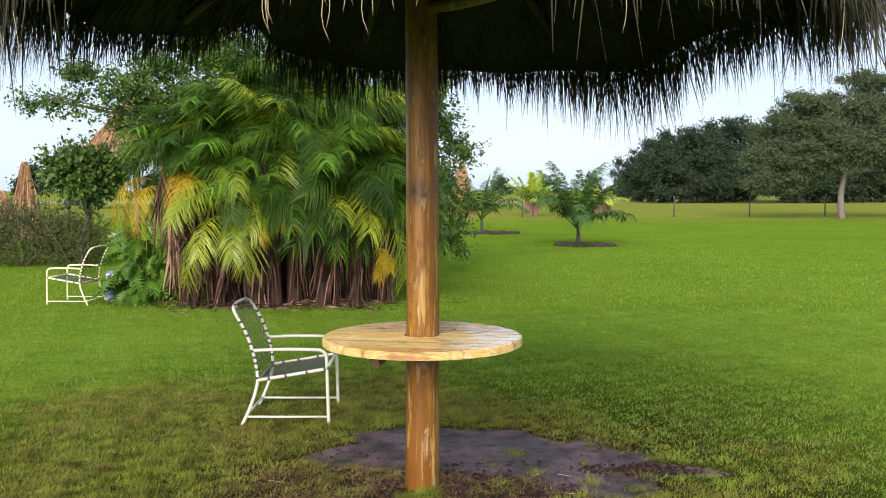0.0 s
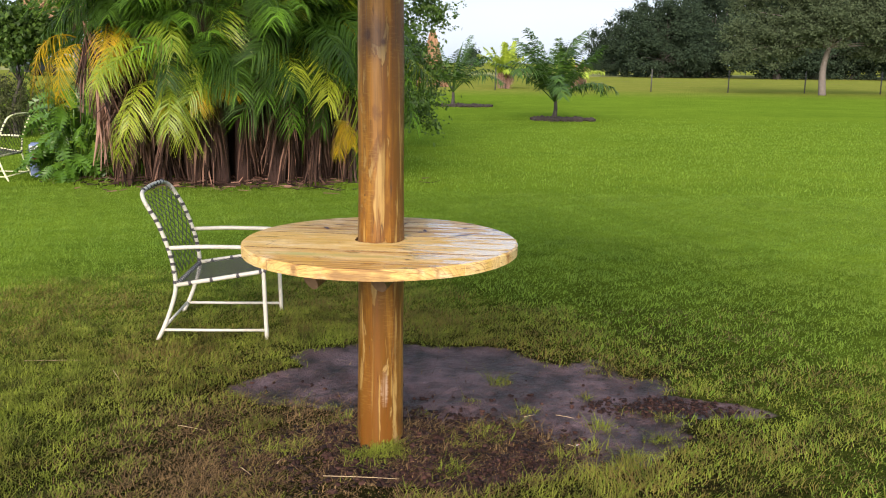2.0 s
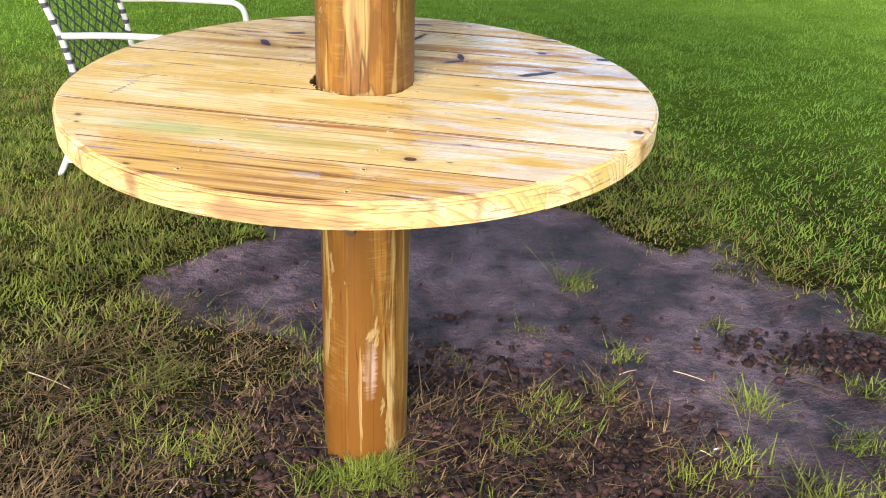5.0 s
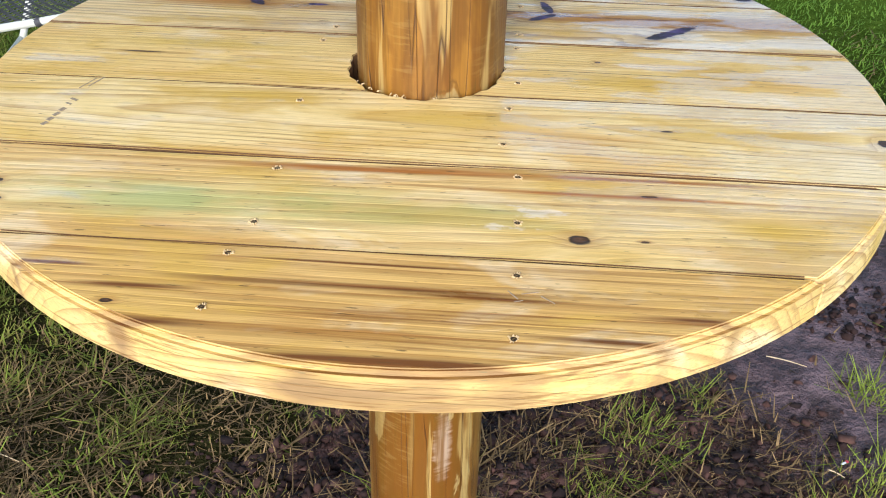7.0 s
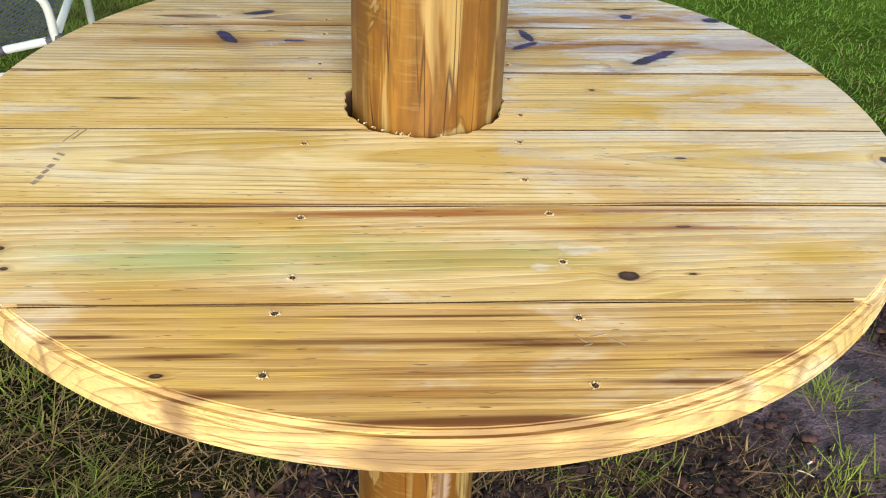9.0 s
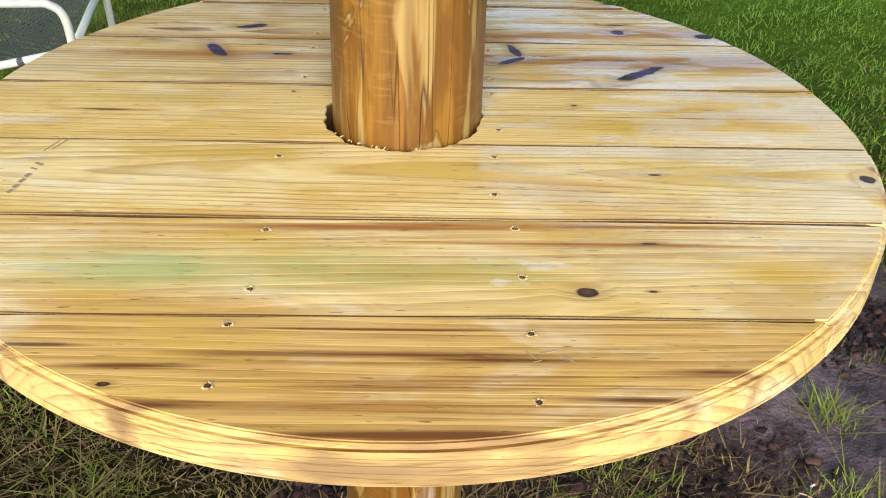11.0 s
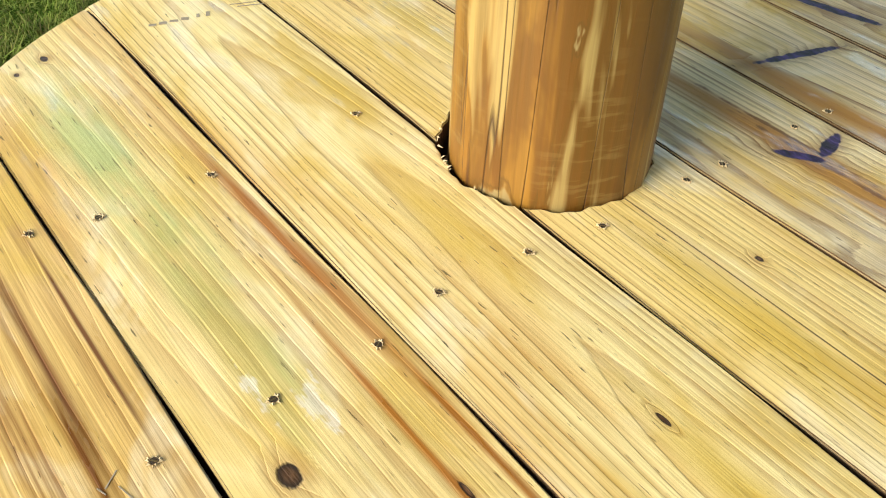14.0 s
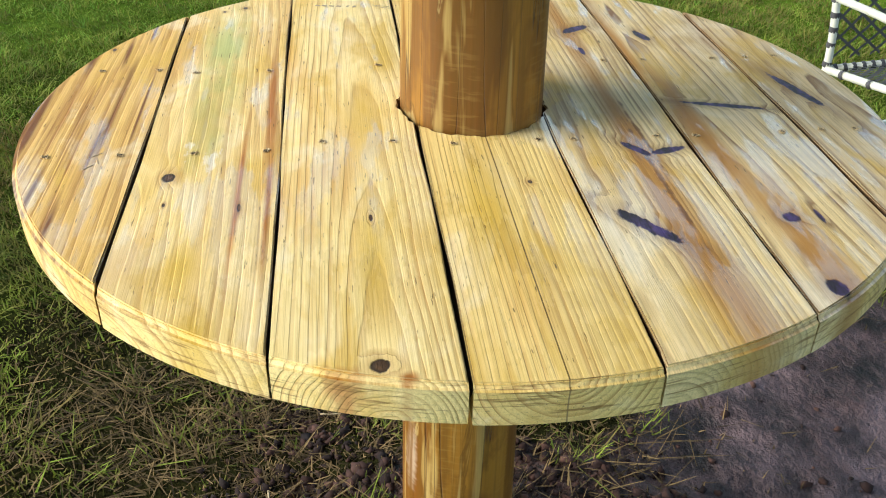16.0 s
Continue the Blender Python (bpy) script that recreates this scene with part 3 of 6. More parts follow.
def box_bm(x0, x1, y0, y1, z0, z1, bevel=0.0):
    bm = bmesh.new()
    bmesh.ops.create_cube(bm, size=1, matrix=Matrix.Translation(((x0 + x1) / 2, (y0 + y1) / 2, (z0 + z1) / 2)) @ Matrix.Diagonal((x1 - x0, y1 - y0, z1 - z0, 1)))
    if bevel:
        bmesh.ops.bevel(bm, geom=bm.edges[:], offset=bevel, segments=2, affect="EDGES")
    return bm


def empty(name, m=None, label="", category="", group="", kind=""):
    ob = new(name)
    if m is not None:
        ob.matrix_basis = m
    return tagged(ob, label, category, group, kind)


# ---- ground ----
POST_X, POST_Y = -0.053, 4.998


def bumps(x, y, seed=0):
    """Cheap smooth unevenness, about -1 to 1."""
    s = seed * 1.7
    return (np.sin(1.9 * x + 0.7 * y + s) + np.sin(-1.1 * x + 2.3 * y + 2 * s) + np.sin(3.7 * x - 2.9 * y + 3 * s) * 0.6 + np.sin(5.3 * x + 6.1 * y + s) * 0.4) / 3


def soil_mask(x, y):
    """1 on bare soil, 0 on turf, in between at the ragged edge."""
    w = 0.09 * bumps(x * 2.2, y * 2.2, 1) + 0.05 * bumps(x * 6, y * 6, 2)
    total = np.zeros_like(x)
    for cx, cy, rx, ry, turn in ((0.42, 5.72, 0.85, 0.72, 0.0), (0.12, 5.02, 0.46, 0.42, 0.0), (-0.42, 5.85, 0.48, 0.32, 0.6), (0.80, 5.20, 0.64, 0.36, 0.22), (1.35, 5.62, 0.48, 0.13, -0.25), (0.15, 6.25, 0.75, 0.30, 0.0), (0.0, 4.78, 0.30, 0.16, 0.0)):
        c, s = math.cos(turn), math.sin(turn)
        a, b = ((x - cx) * c + (y - cy) * s) / rx, (-(x - cx) * s + (y - cy) * c) / ry
        total = np.maximum(total, 1.0 - (np.sqrt(a * a + b * b) - 1.0 + w * 2.5) / 0.28)
    return np.clip(total * 0.5, 0, 1)


def ground_height(x, y):
    d = np.hypot(x - POST_X, y - POST_Y)
    h = 0.085 * np.exp(-(d / 0.30) ** 2) + 0.012 * bumps(x * 0.9, y * 0.9, 3)
    near = np.clip(1.6 - d / 2.0, 0, 1)
    m = soil_mask(x, y)
    turned = np.clip(1.5 - np.hypot((x - POST_X - 0.20) * 0.7, y - POST_Y + 0.02) / 0.38, 0, 1)
    h = h + turned * 0.010 * (bumps(x * 37, y * 37, 15) + 0.8 * bumps(x * 61 + 3 * y, y * 61, 16)) - 0.025 * m * near + near * (0.008 + 0.017 * m) * (bumps(x * 7, y * 7, 4) + 0.6 * bumps(x * 19, y * 19, 8)) * np.clip(1.4 - d, 0.15, 1)
    return h * np.clip(1.6 - d / 40, 0, 1)


def spread(lo, hi, step, far, growth=1.16):
    core = np.arange(lo, hi + 1e-6, step)
    out, s, p = [], step, 0.0
    while p < far:
        s *= growth
        p += s
        out.append(p)
    return np.concatenate([lo - np.array(out[::-1]), core, hi + np.array(out)])


gx, gy = spread(-1.4, 2.0, 0.018, 2500), spread(4.1, 6.7, 0.018, 2500)
GX, GY = np.meshgrid(gx, gy, indexing="xy")
gv = np.stack([GX, GY, ground_height(GX, GY)], -1).reshape(-1, 3)
ii, jj = np.meshgrid(np.arange(len(gy) - 1), np.arange(len(gx) - 1), indexing="ij")
base = ii * len(gx) + jj
gf = np.stack([base, base + 1, base + 1 + len(gx), base + len(gx)], -1).reshape(-1, 4)
ground_mesh = fast_mesh("ground", gv, gf)
attr = ground_mesh.attributes.new("soil", "FLOAT", "POINT")
attr.data.foreach_set("value", soil_mask(GX, GY).ravel().astype(np.float32))
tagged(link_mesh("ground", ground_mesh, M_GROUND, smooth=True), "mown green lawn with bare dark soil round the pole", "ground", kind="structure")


# ---- table ----
TABLE_TOP, BOARD = 0.930, 0.042
TURN = math.radians(-6.25)
RADIUS, HOLE = 0.557, 0.0978
MID_U, MID_V = 0.0075, -0.0118  # middle of the sawn round
HOLE_U, HOLE_V = 0.0, 0.0  # middle of the hole for the pole
table = empty("round_table", Matrix.Translation((POST_X, POST_Y, TABLE_TOP)) @ Matrix.Rotation(TURN, 4, "Z"), "round table of sawn pine boards built round a pole", "table")


def board_mesh(a, b, drop=0.0, side=0):
    """One board of the round top between two saw lines, with the hole for the pole cut out; side 1 or -1: only the piece on that side of the hole."""
    reach = lambda v: math.sqrt(max(RADIUS ** 2 - (v - MID_V) ** 2, 0.0))
    right = lambda v: MID_U + reach(v)
    left = lambda v: MID_U - reach(v)
    wave = lambda u: 0.0011 * math.sin(u * 9 + 31 * a) + 0.0006 * math.sin(u * 23 + 57 * b)

    def notch(v, into):
        """The run of the hole's rim that bulges from the saw line at v into this board, from left to right."""
        h = math.sqrt(max(HOLE ** 2 - (v - HOLE_V) ** 2, 0.0))
        t0, t1 = math.atan2(v - HOLE_V, -h), math.atan2(v - HOLE_V, h)
        turn = (t1 - t0) % math.tau
        if math.sin(t0 + turn / 2) * into < 0:
            turn -= math.tau
        arc = []
        for i in range(41):
            t = t0 + turn * i / 40
            r = HOLE + 0.0016 * math.sin(t * 11) + 0.0012 * math.sin(t * 29 + 1)
            arc.append((HOLE_U + r * math.cos(t), HOLE_V + r * math.sin(t)))
        return arc

    def long_edge(v, into):
        """The saw line at v from left to right, round the hole where it meets it."""
        line = [(left(v) + (right(v) - left(v)) * i / 40, v) for i in range(1, 40)] if reach(v) > 0.05 else []
        line = [(u, w + wave(u)) for u, w in line]
        if abs(v - HOLE_V) < HOLE:
            h = math.sqrt(HOLE ** 2 - (v - HOLE_V) ** 2) + 0.004
            line = [p for p in line if p[0] < HOLE_U - h] + notch(v, into) + [p for p in line if p[0] > HOLE_U + h]
        return line

    low_turn, high_turn = (math.asin(max(-1.0, min(1.0, (v - MID_V) / RADIUS))) for v in (a, b))
    steps = max(12, int((high_turn - low_turn) / 0.022))
    turns = [low_turn + (high_turn - low_turn) * i / steps for i in range(steps + 1)]
    rim_right = [(MID_U + RADIUS * math.cos(t), MID_V + RADIUS * math.sin(t)) for t in turns]
    rim_left = [(MID_U - RADIUS * math.cos(t), MID_V + RADIUS * math.sin(t)) for t in turns[::-1]]
    if side:
        # the hole cuts this board in two: the piece at one end of it
        ta, tb = math.asin((a - HOLE_V) / HOLE), math.asin((b - HOLE_V) / HOLE)
        arc = []
        for i in range(41):
            t = tb + (ta - tb) * i / 40
            r = HOLE + 0.0016 * math.sin(t * 11 + side) + 0.0012 * math.sin(t * 29 + 1)
            arc.append((HOLE_U + side * r * math.cos(t), HOLE_V + r * math.sin(t)))
        h = HOLE + 0.004
        on_side = lambda p: (p[0] - HOLE_U) * side > h
        top, low = [(left(b) + (right(b) - left(b)) * i / 40, b) for i in range(1, 40)], [(left(a) + (right(a) - left(a)) * i / 40, a) for i in range(1, 40)]
        top, low = [(u, w + wave(u)) for u, w in top if on_side((u, w))], [(u, w + wave(u)) for u, w in low if on_side((u, w))]
        if side > 0:
            pts = rim_right + top[::-1] + arc + low
        else:
            pts = rim_left + low + arc[::-1] + top[::-1]
    else:
        pts = rim_right + long_edge(b, -1)[::-1] + rim_left + long_edge(a, 1)
    clean = []
    for p in pts:
        if not clean or math.dist(p, clean[-1]) > 5e-4:
            clean.append(p)
    if math.dist(clean[0], clean[-1]) < 5e-4:
        clean.pop()
    bm = bmesh.new()
    face = bm.faces.new([bm.verts.new((u, v, -BOARD - drop)) for u, v in clean])
    if face.normal.z > 0 or face.calc_area() and (face.normal_update() or face.normal.z > 0):
        face.normal_flip()
    got = bmesh.ops.extrude_face_region(bm, geom=[face])
    bmesh.ops.translate(bm, vec=(0, 0, BOARD), verts=[e for e in got["geom"] if isinstance(e, bmesh.types.BMVert)])
    bmesh.ops.recalc_face_normals(bm, faces=bm.faces[:])
    top_edges = [e for e in bm.edges if all(v.co.z > -BOARD * 0.5 - drop for v in e.verts) and len(e.link_faces) == 2 and abs(e.link_faces[0].normal.z - e.link_faces[1].normal.z) > 0.5]
    outer_rim = lambda e: all(math.hypot(v.co.x - MID_U, v.co.y - MID_V) > RADIUS - 0.003 for v in e.verts)
    bmesh.ops.bevel(bm, geom=[e for e in top_edges if outer_rim(e)], offset=0.0055, segments=3, affect="EDGES", clamp_overlap=True)
    top_edges = [e for e in bm.edges if all(abs(v.co.z + drop) < 1e-5 for v in e.verts) and len(e.link_faces) == 2 and abs(e.link_faces[0].normal.z - e.link_faces[1].normal.z) > 0.5]
    bmesh.ops.bevel(bm, geom=top_edges, offset=0.0016, segments=2, affect="EDGES", clamp_overlap=True)
    bmesh.ops.triangulate(bm, faces=[f for f in bm.faces if len(f.verts) > 4])
    return bm


CUTS = (-0.5685, -0.411, -0.247, -0.078, 0.089, 0.254, 0.412, 0.545)
BOARD_A = dict(grain=0.8, pith=-0.606, depth=0.10, tilt=0.02, early=(0.68, 0.430, 0.135), late=(0.360, 0.170, 0.030), streak=0.6, seed=1.3, rings=95.0, stain_colour=(0.115, 0.030, 0.006),
               stains=((-0.01, -0.463, 0.15, 0.005), (0.10, -0.469, 0.10, 0.003), (0.02, -0.556, 0.15, 0.007), (0.27, -0.482, 0.06, 0.005), (0.20, -0.516, 0.07, 0.005), (-0.19, -0.525, 0.08, 0.006), (-0.22, -0.480, 0.06, 0.004), (-0.02, -0.566, 0.12, 0.004), (-0.30, -0.454, 0.05, 0.003), (0.0, -0.430, 0.2, 0.002)),
               knots=((-0.225, -0.502, 0.006, 0.003),))
BOARD_B = dict(grain=0.55, pith=-0.406, depth=0.07, tilt=-0.03, early=(0.80, 0.58, 0.235), late=(0.409, 0.195, 0.041), tint=(0.36, 0.42, 0.16), streak=0.25, seed=4.1, rings=112.0,
               stains=((-0.04, -0.264, 0.24, 0.007), (0.23, -0.258, 0.2, 0.004), (0.204, -0.291, 0.18, 0.004)), gold=((0.474, -0.316, 0.04, 0.022), (0.364, -0.336, 0.05, 0.02)), scuffs=((0.139, -0.328, 0.026, 0.01), (0.104, -0.356, 0.03, 0.006)),
               knots=((0.179, -0.371, 0.0110, 0.0075), (-0.407, -0.322, 0.0055, 0.004), (-0.391, -0.355, 0.004, 0.003), (0.253, -0.288, 0.010, 0.0022), (0.240, -0.369, 0.004, 0.0016)))
BOARD_C = dict(grain=0.8, pith=-0.150, depth=0.068, tilt=-0.024, early=(0.85, 0.65, 0.285), late=(0.458, 0.241, 0.052), seed=7.7, gold=((0.04, -0.145, 0.11, 0.028), (0.36, -0.150, 0.12, 0.02), (-0.196, -0.109, 0.1, 0.02)), stains=((0.542, -0.188, 0.016, 0.018), (0.545, -0.130, 0.008, 0.008)),
               knots=((0.528, -0.152, 0.0095, 0.0085), (0.287, -0.148, 0.008, 0.002)))
BOARD_D = dict(grain=0.65, pith=0.004, depth=-0.022, tilt=0.01, early=(0.83, 0.60, 0.225), late=(0.452, 0.224, 0.044), crack=0.004, seed=11.2, warp=0.6, gold=((0.254, -0.020, 0.16, 0.03), (-0.296, 0.041, 0.12, 0.02)),
               knots=((-0.368, 0.006, 0.034, 0.002), (0.22, 0.037, 0.005, 0.0035)))
BOARD_E = dict(ink=True, grain=1, pith=0.091, depth=0.055, tilt=0.015, early=(0.80, 0.60, 0.29), late=(0.215, 0.105, 0.040), streak=0.3, seed=15.9, stain_colour=(0.38, 0.170, 0.026), stains=((0.40, 0.184, 0.30, 0.030), (0.10, 0.187, 0.24, 0.020), (-0.28, 0.190, 0.22, 0.018)), smear=((0.24, 0.190, 0.16, 0.004), (0.12, 0.200, 0.12, 0.003)),
               knots=((0.327, 0.143, 0.047, 0.0105, 37), (0.150, 0.182, 0.027, 0.0068, 36), (0.157, 0.221, 0.028, 0.0074, 107), (-0.272, 0.207, 0.030, 0.010, -58), (-0.177, 0.195, 0.018, 0.005)))
BOARD_F = dict(ink=True, grain=1, pith=0.29, depth=0.06, tilt=-0.02, early=(0.79, 0.59, 0.29), late=(0.220, 0.108, 0.042), streak=0.3, seed=19.4, stain_colour=(0.38, 0.170, 0.026), stains=((0.40, 0.302, 0.22, 0.026), (0.12, 0.280, 0.22, 0.018), (-0.22, 0.258, 0.24, 0.014)),
               knots=((0.322, 0.304, 0.011, 0.010), (0.453, 0.293, 0.015, 0.011), (0.033, 0.341, 0.062, 0.0062, 74), (-0.235, 0.307, 0.024, 0.008, 15), (0.321, 0.337, 0.016, 0.003)))
BOARD_G = dict(ink=True, grain=1, pith=0.50, depth=0.09, tilt=-0.01, early=(0.71, 0.52, 0.26), late=(0.230, 0.115, 0.048), seed=23.6,
               knots=((-0.01, 0.460, 0.066, 0.008, 15), (0.334, 0.435, 0.02, 0.006)))
BOARDS = (BOARD_A, BOARD_B, BOARD_C, BOARD_D, BOARD_E, BOARD_F, BOARD_G)
SCREWS = (
    ((-0.1405, -0.426), (0.121, -0.435), (-0.142, -0.504), (0.1195, -0.520)),
    ((-0.1305, -0.272), (0.120, -0.265), (-0.130, -0.373), (0.1205, -0.350)),
    ((-0.139, -0.1165), (0.103, -0.198), (0.108, -0.112)),
    ((0.1175, -0.0385), (-0.145, 0.066), (0.115, 0.068)),
    ((-0.135, 0.112), (0.118, 0.112), (-0.135, 0.218), (0.118, 0.218)),
    ((-0.135, 0.278), (0.120, 0.269), (-0.135, 0.385), (0.118, 0.385)),
    ((-0.135, 0.437), (0.118, 0.437), (-0.135, 0.482), (0.118, 0.482)),
)


def screw_mesh():
    """A sunk screw head with a ring of torn splinters round it."""
    bm = bmesh.new()
    bmesh.ops.create_circle(bm, cap_ends=True, radius=0.0029, segments=12, matrix=Matrix.Translation((0, 0, 0.0006)))
    rng = random.Random(5)
    for i in range(11):
        a = i * math.tau / 11 + rng.uniform(-0.3, 0.3)
        r0, r1 = 0.0028, rng.uniform(0.0036, 0.0064)
        w = rng.uniform(0.0008, 0.0016)
        c, s = math.cos(a), math.sin(a)
        q = [bm.verts.new(p) for p in ((r0 * c - w * s, r0 * s + w * c, 0.0002), (r0 * c + w * s, r0 * s - w * c, 0.0002), (r1 * c, r1 * s, 0.0004), (((r0 + r1) / 2) * c, ((r0 + r1) / 2) * s, 0.0022))]
        for tri in ((0, 1, 3), (1, 2, 3), (2, 0, 3)):
            bm.faces.new([q[k] for k in tri]).material_index = 1
    x = bmesh.ops.create_cube(bm, size=1, matrix=Matrix.Translation((0, 0, 0.0007)) @ Matrix.Diagonal((0.0045, 0.001, 0.0006, 1)))
    for f in {f for v in x["verts"] for f in v.link_faces}:
        f.material_index = 2
    mesh = bpy.data.meshes.new("screw")
    bm.to_mesh(mesh)
    bm.free()
    for mat in (M_HOLE, M_SPLINTER, M_SCREW):
        mesh.materials.append(mat)
    return mesh


SCREW = screw_mesh()
rng = random.Random(12)
for i, style in enumerate(BOARDS):
    gap_low = 0.0011 if i else 0.0
    gap_high = 0.0028 if i == 2 else (0.0013 if i < 6 else 0.0)
    drop = (0.0, 0.001, 0.0, 0.0015, 0.0005, 0.001, 0.0)[i]
    low, high = CUTS[i] + gap_low, CUTS[i + 1] - gap_high
    top_face, sawn_edge = board_material("pine_board_%d" % i, **style), board_material("sawn_edge_%d" % i, fresh=True, **style)
    pieces = {}
    for side in ((1, -1) if max(abs(low), abs(high)) < HOLE else (0,)):
        board = pieces[side] = part("board", board_mesh(low, high, side=side), top_face, table)
        board.data.materials.append(sawn_edge)
        board.data.materials.append(M_SAWN)
        for face in board.data.polygons:
            if abs(face.normal.z) < 0.8 and math.hypot(face.center.x - MID_U, face.center.y - MID_V) > RADIUS - 0.012:
                face.material_index = 1
            elif abs(face.normal.z) < 0.6:
                face.material_index = 2
        board.location.z = -drop
    for u, v in SCREWS[i]:
        s = new("screw", SCREW)
        s.parent = pieces.get(1 if u > 0 else -1, board)
        s.location, s.rotation_euler = (u, v, 0.0003), (0, 0, rng.uniform(0, 6))


def bearer_arrays(u, r, v0, v1, z, sides=20):
    """A round pole along the table's y with ends sawn on the slant; last two faces fans are the ends."""
    ang = np.arange(sides) * 2 * np.pi / sides
    vs = []
    for k, t in enumerate(np.linspace(0, 1, 14)):
        rr = r * (1 + 0.03 * np.sin(k * 1.7 + 3 * ang))
        slant = (0.9 * np.cos(ang) + 0.9 * np.sin(ang)) * r * (1 if k == 0 else -1 if k == 13 else 0)
        vs.append(np.stack([u + rr * np.cos(ang) + 0.002 * math.sin(k), v0 + (v1 - v0) * t - slant, z + rr * np.sin(ang)], -1))
    v = np.concatenate(vs)
    i, j = np.meshgrid(np.arange(13), np.arange(sides), indexing="ij")
    k = (j + 1) % sides
    return v, np.stack([i * sides + j, i * sides + k, (i + 1) * sides + k, (i + 1) * sides + j], -1).reshape(-1, 4)


for u in (-0.165, 0.086):
    v, f = bearer_arrays(u, 0.034, -0.455, 0.45, -BOARD - 0.0365)
    bearer = link_mesh("bearer_pole", fast_mesh("bearer_pole", v, f), M_BEARER, table, "round bark-brown pole under the boards", True)
    for k in (0, 13):
        bm = bmesh.new()
        ring = [bm.verts.new(p) for p in v[k * 20:k * 20 + 20]]
        for q in ring:
            q.co.y += -0.0004 if k == 0 else 0.0004
        bm.faces.new(ring)
        part("cut_end", bm, M_CUT, bearer, "sawn pale end")

# pale torn fibres along the front of the hole
rng = random.Random(33)
for k in range(15):
    a = math.radians(rng.uniform(206, 292))
    c, s, r0 = math.cos(a), math.sin(a), HOLE + 0.001
    bm = bmesh.new()
    x, y, ln, w = HOLE_U + r0 * c, HOLE_V + r0 * s, rng.uniform(0.002, 0.008), rng.uniform(0.0003, 0.0009)
    q = [bm.verts.new(p) for p in ((x - w, y, 0.0005), (x + w, y, 0.0005), (x - c * ln + rng.uniform(-0.003, 0.003), y - s * ln * 0.4, rng.uniform(0.001, 0.004)), (x, y + 0.001, 0.0022))]
    for tri in ((0, 1, 2), (0, 2, 3), (1, 3, 2)):
        bm.faces.new([q[i] for i in tri])
    part("torn_fibre", bm, M_SPLINTER, table)

# faded ink stamp and pencil strokes on the boards
for u, v, long, wide, turn in ((-0.394, -0.093, 0.030, 0.0016, 70), (-0.403, -0.098, 0.030, 0.0012, 70), (-0.402, -0.142, 0.004, 0.010, 65), (-0.404, -0.153, 0.003, 0.008, 65), (-0.405, -0.168, 0.008, 0.006, 65), (-0.407, -0.180, 0.009, 0.005, 65), (-0.409, -0.192, 0.008, 0.006, 65), (-0.411, -0.203, 0.008, 0.005, 65),
                               (0.118, -0.462, 0.014, 0.0009, -50), (0.133, -0.458, 0.016, 0.0008, 15), (0.148, -0.466, 0.015, 0.0009, -38), (0.123, -0.470, 0.008, 0.0008, 20)):
    mark = part("ink_mark", box_bm(-long / 2, long / 2, -wide / 2, wide / 2, 0.0, 0.0004), M_INK, table, "faded grey mark on the wood")
    mark.matrix_basis = Matrix.Translation((u, v, 0.0001)) @ Matrix.Rotation(math.radians(turn), 4, "Z")

# the pole that carries table and roof
rows, sides = 90, 40
zs = np.linspace(-0.1, 3.62, rows)
th = np.arange(sides) * 2 * np.pi / sides
ZZ, TT = np.meshgrid(zs, th, indexing="ij")
PR = 0.0925 - 0.0026 * (ZZ - 1.0) + 0.0020 * np.sin(3 * TT + 0.6 * ZZ) + 0.0014 * np.sin(7 * TT + 1.3 * ZZ) + 0.0008 * np.sin(17 * TT - 0.8 * ZZ) + 0.001 * np.sin(9 * ZZ)
pv = np.stack([PR * np.cos(TT) + 0.006 * np.sin(0.9 * ZZ), PR * np.sin(TT) + 0.004 * np.cos(1.1 * ZZ), ZZ], -1).reshape(-1, 3)
ii, jj = np.meshgrid(np.arange(rows - 1), np.arange(sides), indexing="ij")
kk = (jj + 1) % sides
pf = np.stack([ii * sides + jj, ii * sides + kk, (ii + 1) * sides + kk, (ii + 1) * sides + jj], -1).reshape(-1, 4)
post = tagged(link_mesh("pole", fast_mesh("pole", pv, pf), M_POST, smooth=True), "brown oiled round timber pole standing in bare soil", "pole")
post.location = (POST_X, POST_Y, 0)

# ---- thatched roof over the table ----
ROOF_R, ROOF_EDGE, ROOF_TOP = 2.22, 2.66, 3.95
roof = empty("thatched_roof", Matrix.Translation((POST_X, POST_Y, 0)), "dark round palm-thatch roof on the timber pole", "roof")


def strips(n, seed, place):
    """n tapering strips; place(rng) gives root, way, length, width, sag."""
    r = np.random.RandomState(seed)
    root, way, length, width, sag = place(r, n)
    way = way / np.linalg.norm(way, axis=1, keepdims=True)
    side = np.cross(way, np.stack([r.normal(size=n), r.normal(size=n), r.normal(size=n) * 0.3], -1))
    side /= np.linalg.norm(side, axis=1, keepdims=True) + 1e-9
    v = np.zeros((n, 6, 3))
    for k, (f, w) in enumerate(((0.0, 1.0), (0.55, 0.85), (1.0, 0.12))):
        p = root + way * (length * f)[:, None]
        p[:, 2] -= sag * f * f
        v[:, 2 * k] = p - side * (width * w / 2)[:, None]
        v[:, 2 * k + 1] = p + side * (width * w / 2)[:, None]
    b = (np.arange(n) * 6)[:, None]
    f = np.concatenate([b + np.array([[0, 1, 3, 2]]), b + np.array([[2, 3, 5, 4]])])
    return v.reshape(-1, 3), f


